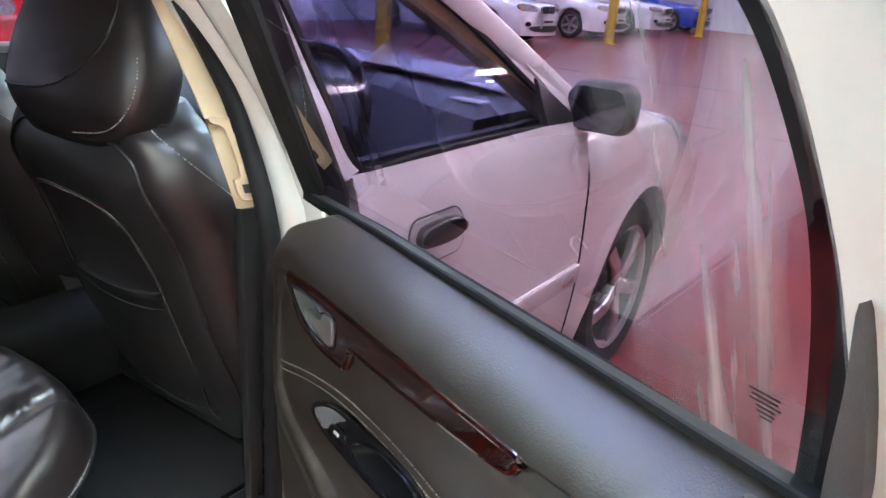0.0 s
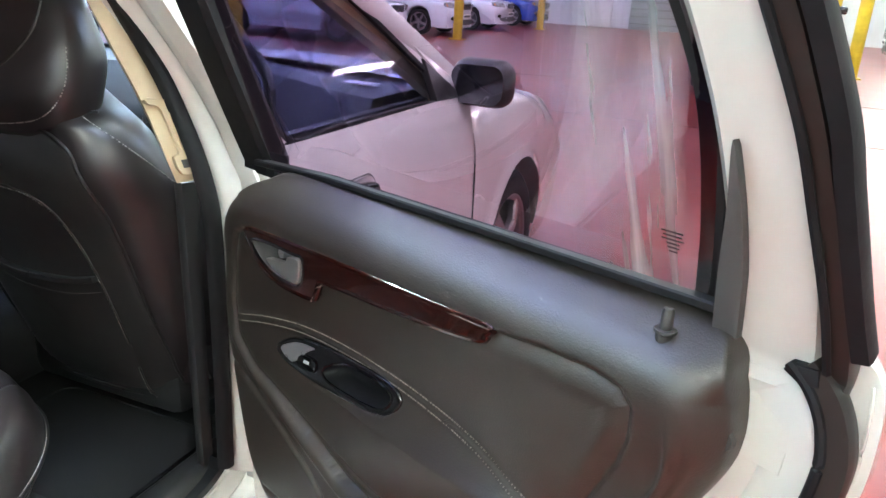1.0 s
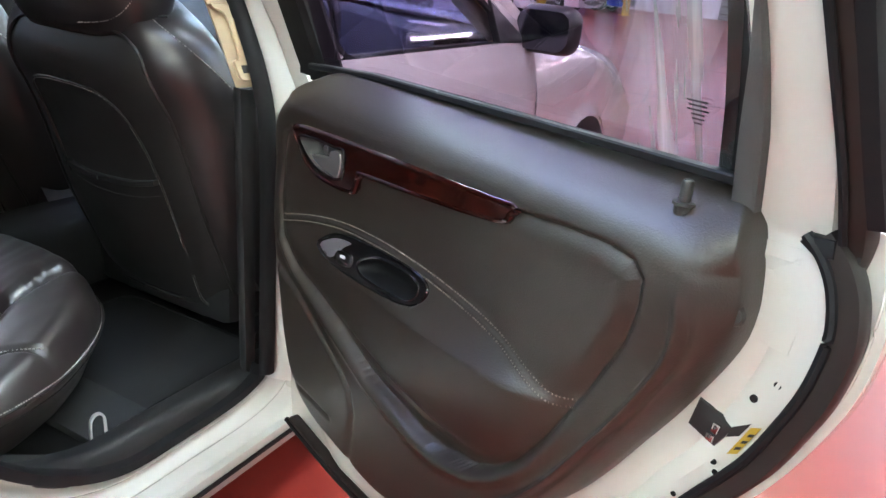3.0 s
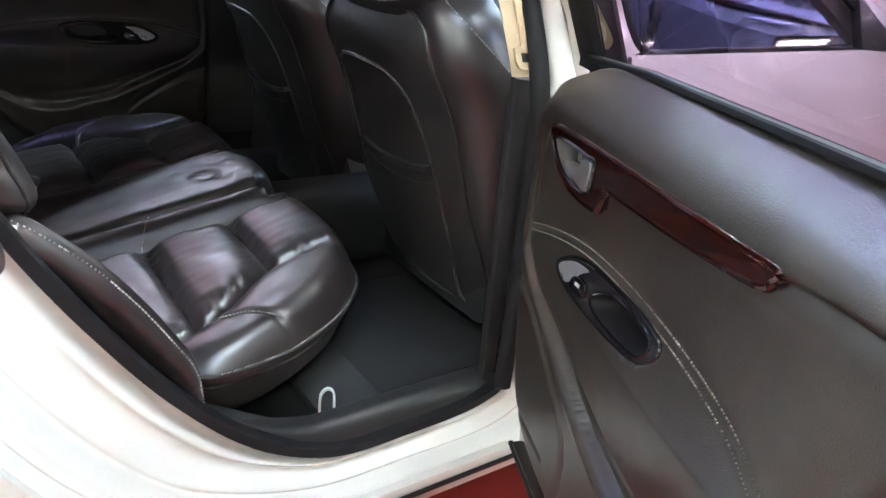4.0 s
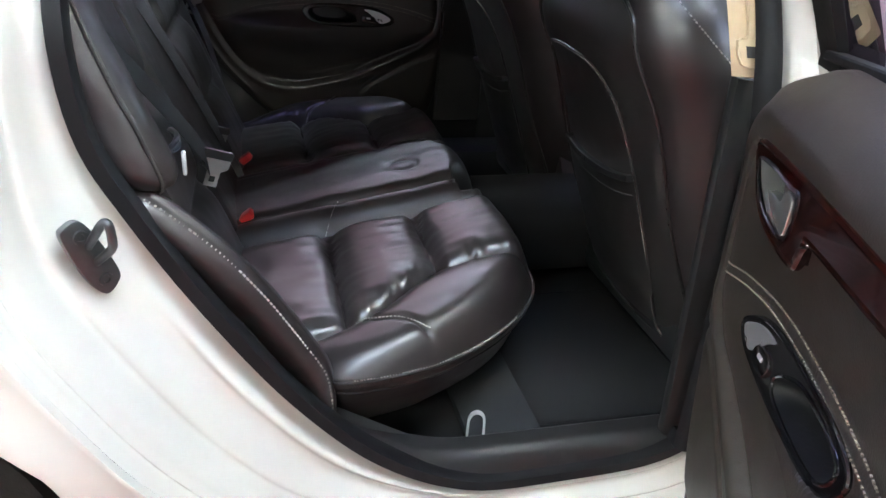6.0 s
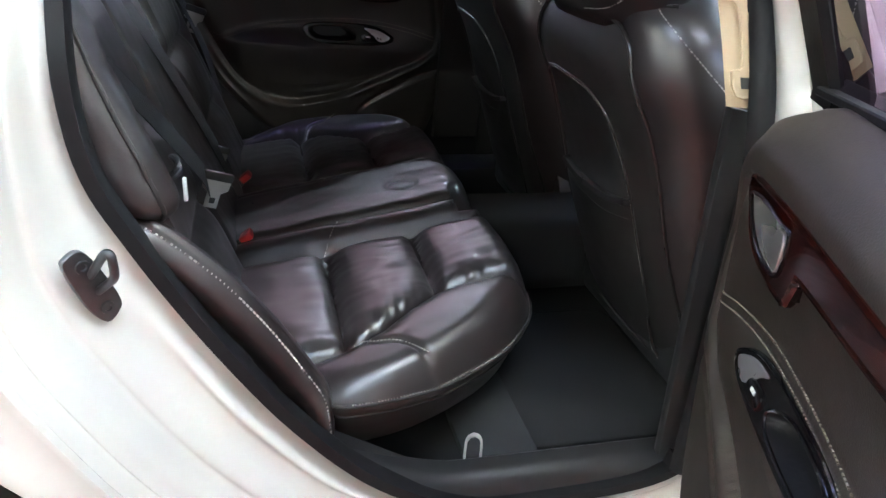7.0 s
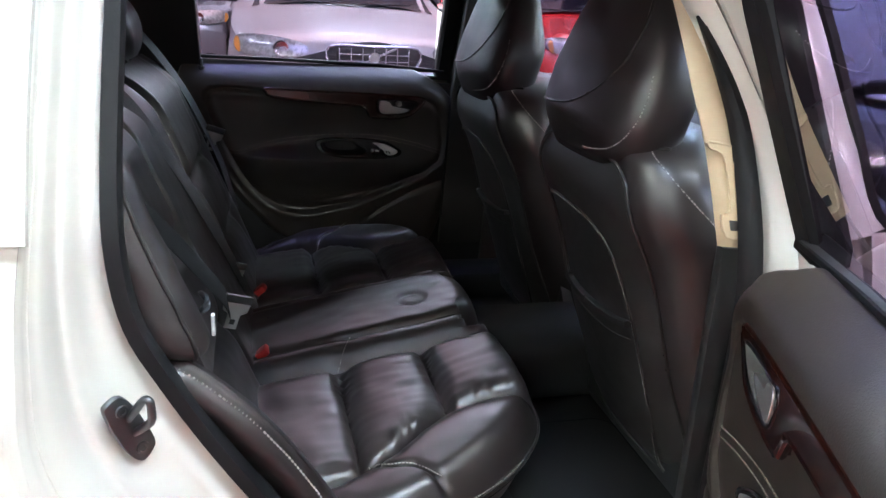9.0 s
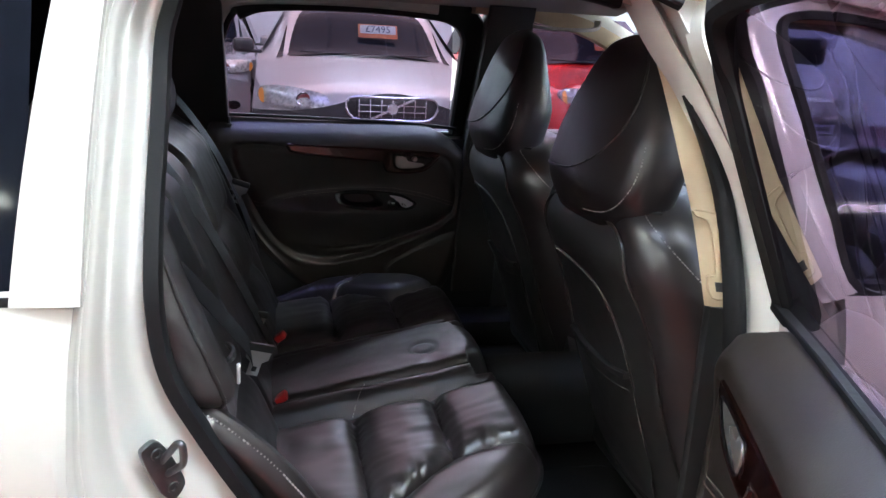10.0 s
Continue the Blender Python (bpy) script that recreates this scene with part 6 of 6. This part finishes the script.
# ---- the other cars of the showroom ----
def words(text, size, m, material, parent, name="lettering"):
    """Raised letters in the built-in font, as a mesh."""
    cu = bpy.data.curves.new(name, "FONT")
    cu.body, cu.size, cu.extrude, cu.align_x, cu.align_y = text, size, 0.001, "CENTER", "CENTER"
    tmp = bpy.data.objects.new(name, cu)
    scene.collection.objects.link(tmp)
    me = bpy.data.meshes.new_from_object(tmp.evaluated_get(bpy.context.evaluated_depsgraph_get()))
    bpy.data.objects.remove(tmp)
    me.transform(m)
    me.materials.clear()
    me.materials.append(material)
    ob = new(name, me)
    ob.parent = parent
    return ob


LENS = shader("headlamp_lens", (0.66, 0.64, 0.62), 0.28, metal=0.2, mottle=0.35, scale=40, coat=1.0)
AMBER = shader("amber_lens", (0.75, 0.28, 0.04), 0.15, coat=1.0, mottle=0.1)
TAIL = shader("red_lens", (0.5, 0.02, 0.02), 0.12, coat=1.0, mottle=0.1)
PLATE = shader("number_plate", (0.7, 0.7, 0.68), 0.4, mottle=0.05)
# card colours darkened to stand for the dimming behind windscreen glass
CARD = shader("dimmed_white_card", (0.30, 0.33, 0.36), 0.6, mottle=0.03)
ORANGE = shader("dimmed_orange_card", (0.34, 0.09, 0.03), 0.6, mottle=0.05)


def parked_car(m, label, paint, L=4.6, w=0.88, hood=0.86, belt=0.92, roof_z=1.47, base=0.78, front=0.10, rear=-1.75, tail=-2.1, cladding=False, price="", rim=True, group="parked cars", plates=True, chrome_grille=True, big_grille=False):
    """A parked car: lofted shell with open arches, glass, lamps, grille, wheels. base, front: where the windscreen starts and ends; rear: where the roof ends."""
    ob = thing("parked_car", label, "car", m, group)
    af, ar = L / 2 - 0.92, -L / 2 + 1.0
    h = L / 2

    def top(y):
        return curve(y, [(-h, 0.80), (-h + 0.06, belt), (tail, belt + 0.06), (rear, roof_z - 0.05), (rear + 0.4, roof_z - 0.01), ((rear + front) / 2, roof_z), (front, roof_z - 0.05), (base, hood + 0.06), (h - 0.75, hood), (h - 0.25, hood - 0.055), (h - 0.06, hood - 0.12), (h, hood - 0.22)])

    def low(y):
        for a in (af, ar):
            if abs(y - a) < 0.36:
                return max(0.2, 0.31 + math.sqrt(0.36 ** 2 - (y - a) ** 2))
        return 0.2

    def half(y):
        return w * (1 - 0.10 * max(0, (abs(y) - 1.2) / (h - 1.2)) ** 2)

    def shoulder(y):
        return min(belt, top(y) - 0.05)

    def roof_half(y):
        if y > base or y < tail:
            return half(y) * 0.80
        return lerp(half(y) * 0.80, 0.60, min(1, max(0, (top(y) - hood) / (roof_z - hood))))

    def bow(x, y):
        k = (abs(x) / w) ** 2.4
        return y - 0.26 * k * max(0, (y - (h - 0.7)) / 0.7) + 0.14 * k * max(0, (-h + 0.5 - y) / 0.5)

    rows = []
    N = 84
    for i in range(N + 1):
        y = lerp(-h, h, i / N)
        hw, lo, tp, sh, rh = half(y), low(y), top(y), shoulder(y), roof_half(y)
        mid = max(lo + 0.03, min(0.48, sh - 0.15))
        prof = [(0.55 * hw, lo), (hw * 0.965, lo), (hw * 0.99, max(lo + 0.01, 0.34)), (hw, mid), (hw * 0.995, max(mid + 0.02, min(0.7, sh - 0.04))), (hw * 0.965, sh - 0.012), (hw * 0.935, sh + 0.008), (rh + 0.015, tp - 0.045), (rh - 0.05, tp - 0.012), (rh * 0.5, tp + 0.008), (0, tp + 0.014)]
        row = [(x, bow(x, y), z) for x, z in prof] + [(-x, bow(x, y), z) for x, z in prof[-2::-1]]
        rows.append(row)
    part("body", fix(skin(bmesh.new(), rows, caps=True)), paint, ob, sharp=40)
    part("underbody", box((2 * w - 0.32, L - 0.4, 0.42), (0, 0, 0.40), 0.05), BLACK, ob)

    # glass
    def screen(y0, y1, w0, w1, lift):
        return sheet(lambda s, t: (lerp(-1, 1, t) * lerp(w0, w1, s), lerp(y0, y1, s) + (0.05 * (1 - lerp(-1, 1, t) ** 2) * (1 if y1 < y0 else -1)), top(lerp(y0, y1, s)) + lift - 0.045 * abs(lerp(-1, 1, t)) ** 3), 8, 10)
    part("windscreen", screen(base - 0.05, front + 0.06, w * 0.80, 0.58, 0.016), GLASS_DARK, ob, "dark reflecting windscreen")
    part("rear_window", screen(tail + 0.02, rear + 0.0, w * 0.72, 0.56, 0.02), GLASS_DARK, ob)
    for sd in (1, -1):
        for a, b in ((front - 0.02, -0.52 + front * 0.3), (-0.60 + front * 0.3, rear + 0.62), (rear + 0.55, rear + 0.05)):
            def win(s, t, a=a, b=b, sd=sd):
                y = lerp(a, b, s)
                if a == front - 0.02 and s == 0:
                    y = lerp(base - 0.30, front - 0.02, t)
                z = lerp(belt + 0.035, roof_z - 0.085, t)
                return (sd * (lerp(half(y) * 0.935, 0.615, (z - belt) / (roof_z - belt - 0.045)) + 0.012), y, z)
            part("side_window", sheet(win, 6, 6), GLASS_DARK, ob)
        mir = part("door_mirror", box((0.17, 0.10, 0.12), (sd * (w + 0.08), base - 0.32, belt + 0.07), 0.035, 3), BLACK if cladding else paint, ob)
        part("mirror_arm", box((0.1, 0.05, 0.03), (sd * (w - 0.02), base - 0.30, belt + 0.025), 0.01), BLACK, mir)
        # lamps
        lo_z = hood - 0.15
        lamp_line = smooth([(sd * w * 0.90, lo_z + 0.07), (sd * w * 0.70, lo_z + 0.078), (sd * w * 0.48, lo_z + 0.045), (sd * w * 0.44, lo_z - 0.01), (sd * w * 0.52, lo_z - 0.055), (sd * w * 0.80, lo_z - 0.045), (sd * w * 0.93, lo_z + 0.0)], 4, True)

        def nose(x, z, lift):
            return (x, bow(x, h - 0.015 - 0.55 * max(0, z - (hood - 0.20)) ) + lift, z)
        lamp = part("headlight", disc_field(lamp_line, (sd * w * 0.70, lo_z + 0.01), lambda a, b, r: 0.02 + 0.012 * (1 - r * r), nose, 8, edge=-0.03), LENS, ob, "clear headlight")
        part("reflector", lathe([(0.0, 0.0), (0.03, 0.006), (0.045, 0.02)], 18, Matrix.Translation(nose(sd * w * 0.62, lo_z + 0.01, 0.028)) @ Matrix.Rotation(radians(-90), 4, "X")), CHROME, lamp)
        part("indicator", disc_field(smooth([(sd * w * 0.925, lo_z + 0.045), (sd * w * 0.895, lo_z + 0.055), (sd * w * 0.89, lo_z - 0.03), (sd * w * 0.92, lo_z - 0.01)], 3, True), (sd * w * 0.907, lo_z + 0.015), lambda a, b, r: 0.034, nose, 3), AMBER, lamp, "amber indicator lens")
        part("fog_lamp", disc_field(smooth([(sd * (0.62 + 0.07 * math.cos(a)), 0.42 + 0.045 * math.sin(a)) for a in np.linspace(0, 5.5, 8)], 2, True), (sd * 0.62, 0.42), lambda a, b, r: 0.015, nose, 3), GLOSS_BLACK, ob)
        part("tail_light", box((0.10, 0.07, 0.34), (sd * w * 0.80, -h + 0.10, belt - 0.03), 0.02), TAIL, ob, "red tail light")
    # grille
    proud = 0.050 if cladding else 0.0
    gz, gw, gh = hood - 0.172, 0.275 if not big_grille else 0.36, 0.062 if not big_grille else 0.11
    grille = part("grille", prism(smooth([(-gw, gh), (0, gh + 0.008), (gw, gh), (gw * 0.9, -gh), (0, -gh - 0.006), (-gw * 0.9, -gh)], 3, True), 0.0, 0.02, lambda a, b, d: (a, bow(a, h) + d + proud - 0.02 - 0.10 * max(0, b), gz + b), 0.004), BLACK, ob, "black radiator grille")
    part("surround", tube([(q.x, bow(q.x, h) + 0.006 + proud - 0.10 * max(0, q.y), gz + q.y) for q in smooth([(-gw, gh), (0, gh + 0.008), (gw, gh), (gw * 0.9, -gh), (0, -gh - 0.006), (-gw * 0.9, -gh)], 4, True)], 0.008, 6, True), BRIGHT if chrome_grille else paint, grille)
    for k in range(7):
        x = lerp(-gw * 0.78, gw * 0.78, k / 6)
        part("slat", box((0.006, 0.012, 2 * gh - 0.01), (x, h + proud, gz), 0.002), BRIGHT if chrome_grille else GREY_TRIM, grille)
    for dz in (-0.02, 0.02):
        part("slat", box((1.6 * gw, 0.012, 0.005), (0, h + proud - 0.004, gz + dz), 0.002), BRIGHT if chrome_grille else GREY_TRIM, grille)
    part("badge", lathe([(0.0, 0.008), (0.03, 0.006), (0.036, 0.0)], 18, Matrix.Translation((0, h + proud + 0.008, gz)) @ Matrix.Rotation(radians(-90), 4, "X")), CHROME, grille, "round metal badge")
    part("lower_intake", prism(smooth([(-0.5, 0.05), (0.5, 0.05), (0.44, -0.05), (-0.44, -0.05)], 3, True), 0.0, 0.012, lambda a, b, d: (a, bow(a, h) + d - 0.004, 0.33 + b)), BLACK, ob)
    if cladding:
        part("diagonal_bar", tube([(-gw * 0.5, h + 0.060, gz + gh + 0.004), (gw * 0.5, h + 0.060, gz - gh - 0.004)], flat=(0.014, 0.008), up=(0, 1, 0)), BRIGHT, grille)
    if plates:
        pl = part("number_plate", box((0.50, 0.012, 0.105), (0, h + 0.008 + 0.8 * proud, 0.47), 0.004), PLATE, ob, "pale number plate")
        part("plate_bar", box((0.40, 0.004, 0.05), (0, h + 0.0155 + 0.8 * proud, 0.47), 0.001), BLACK, pl)
        pr = part("number_plate", box((0.50, 0.012, 0.105), (0, -h - 0.002, 0.74), 0.004), PLATE, ob, "pale number plate")
        part("plate_bar", box((0.40, 0.004, 0.05), (0, -h - 0.0095, 0.74), 0.001), BLACK, pr)
    for k in (0.25, -0.25):
        part("wiper", tube(smooth([(k - 0.28, base - 0.06, top(base - 0.06) + 0.03), (k, base - 0.02, top(base - 0.02) + 0.035), (k + 0.28, base - 0.05, top(base - 0.05) + 0.03)], 4), 0.007, 6), BLACK, ob)
    if cladding:
        part("bumper_cladding", sheet(lambda s, t: (lerp(-0.97, 0.97, s) * w, bow(lerp(-0.97, 0.97, s) * w, h) + 0.036 - 0.10 * max(0, lerp(0.24, hood - 0.225, t) - gz), lerp(0.24, hood - 0.225 + 0.15 * gauss(lerp(-1, 1, s), 0.46) , t)), 30, 8, 0.01), shader("dark_grey_cladding", (0.035, 0.036, 0.04), 0.5, mottle=0.1), ob, "dark grey bumper cladding")
        for sd in (1, -1):
            part("roof_bar", tube(smooth([(sd * 0.56, rear, roof_z - 0.02), (sd * 0.58, rear + 0.2, roof_z + 0.03), (sd * 0.58, front - 0.4, roof_z + 0.03), (sd * 0.56, front - 0.2, roof_z - 0.02)], 5), 0.014), BLACK, ob)
    for sd in (1, -1):
        for a in (af, ar):
            wheel(sd * (w - 0.12), a, sd, ob, 0.31, 0.2)
    if price:
        y = base - 0.27
        z = top(y) + 0.085
        tilt = Matrix.Translation((-0.12, y + 0.06, z)) @ Matrix.Rotation(radians(180), 4, "Z") @ Matrix.Rotation(radians(62), 4, "X")
        card = part("price_card", box((0.33, 0.12, 0.004), (0, -0.015, 0), 0.001, m=tilt), ORANGE, ob, "orange price card with white number tiles")
        part("card_face", box((0.30, 0.075, 0.005), (0, 0.0, 0.002), 0.001, m=tilt), CARD, card)
        words(price, 0.085, tilt @ Matrix.Translation((0, 0, 0.006)), shader("dark_blue_ink", (0.02, 0.03, 0.08), 0.5), card, "price_lettering")
    return ob


SILVER = shader("silver_paint", (0.33, 0.30, 0.30), 0.42, metal=0.3, coat=0.25, mottle=0.03, scale=4, rough_var=0.02)
GREY = shader("grey_silver_paint", (0.30, 0.30, 0.32), 0.25, metal=0.4, coat=1.0, mottle=0.03, scale=4, rough_var=0.02)
RED = shader("red_paint", (0.55, 0.015, 0.02), 0.2, coat=1.0, mottle=0.04, scale=4, rough_var=0.02)
WHITE = shader("white_paint", (0.76, 0.77, 0.80), 0.22, coat=1.0, mottle=0.02, scale=4, rough_var=0.02)
BLUE = shader("blue_paint", (0.02, 0.07, 0.45), 0.2, coat=1.0, mottle=0.05, scale=4, rough_var=0.02)
DARK = shader("black_paint", (0.012, 0.013, 0.016), 0.15, coat=1.0, mottle=0.05, scale=4, rough_var=0.02)

parked_car(pose(-5.45, 0.02, 0, 0, 0, -90), "silver estate car with dark bumper and a price card", SILVER, 4.7, 0.90, 0.97, 1.02, 1.47, 0.85, 0.2, -1.95, -2.25, cladding=True, price="£7495")
parked_car(pose(-8.6, -1.75, 0, 0, 0, -90), "grey silver car parked behind the silver estate", GREY, 4.3, 0.88, 0.95, 0.98, 1.52, 0.85, 0.2, -1.6, -1.95)
parked_car(pose(-5.6, 2.08, 0, 0, 0, -86), "bright red hatchback with a price card", RED, 4.1, 0.86, 1.0, 1.03, 1.50, 1.0, 0.15, -1.45, -1.85, price="£989", chrome_grille=False)
parked_car(pose(-7.9, 5.2, 0, 0, 0, -90), "dark car parked beside the red hatchback", DARK, 4.5)
for y, p, lab in ((13.2, WHITE, "white hatchback parked nose out"), (17.0, WHITE, "white saloon parked nose out"), (20.4, WHITE, "white saloon parked nose out"), (24.2, BLUE, "bright blue hatchback parked nose out")):
    parked_car(pose(-7.6, y, 0, 0, 0, -90), lab, p, 4.4, group="row of parked cars", chrome_grille=False)
parked_car(pose(1.55, 12.1, 0, 0, 0, 0), "black off-road car seen from behind", DARK, 4.6, 0.92, 1.05, 1.1, 1.8, 0.9, 0.3, -2.1, -2.24, group="row of parked cars")
for y, p, lab, px in ((13.6, DARK, "black saloon with a chrome grille", 6.3), (16.8, GREY, "grey saloon with a chrome grille", 6.4), (19.9, WHITE, "white car parked nose out", 6.4), (10.6, DARK, "black car with a large chrome grille", 6.6)):
    parked_car(pose(px, y, 0, 0, 0, 90), lab, p, 4.7, group="row of parked cars", big_grille=True)
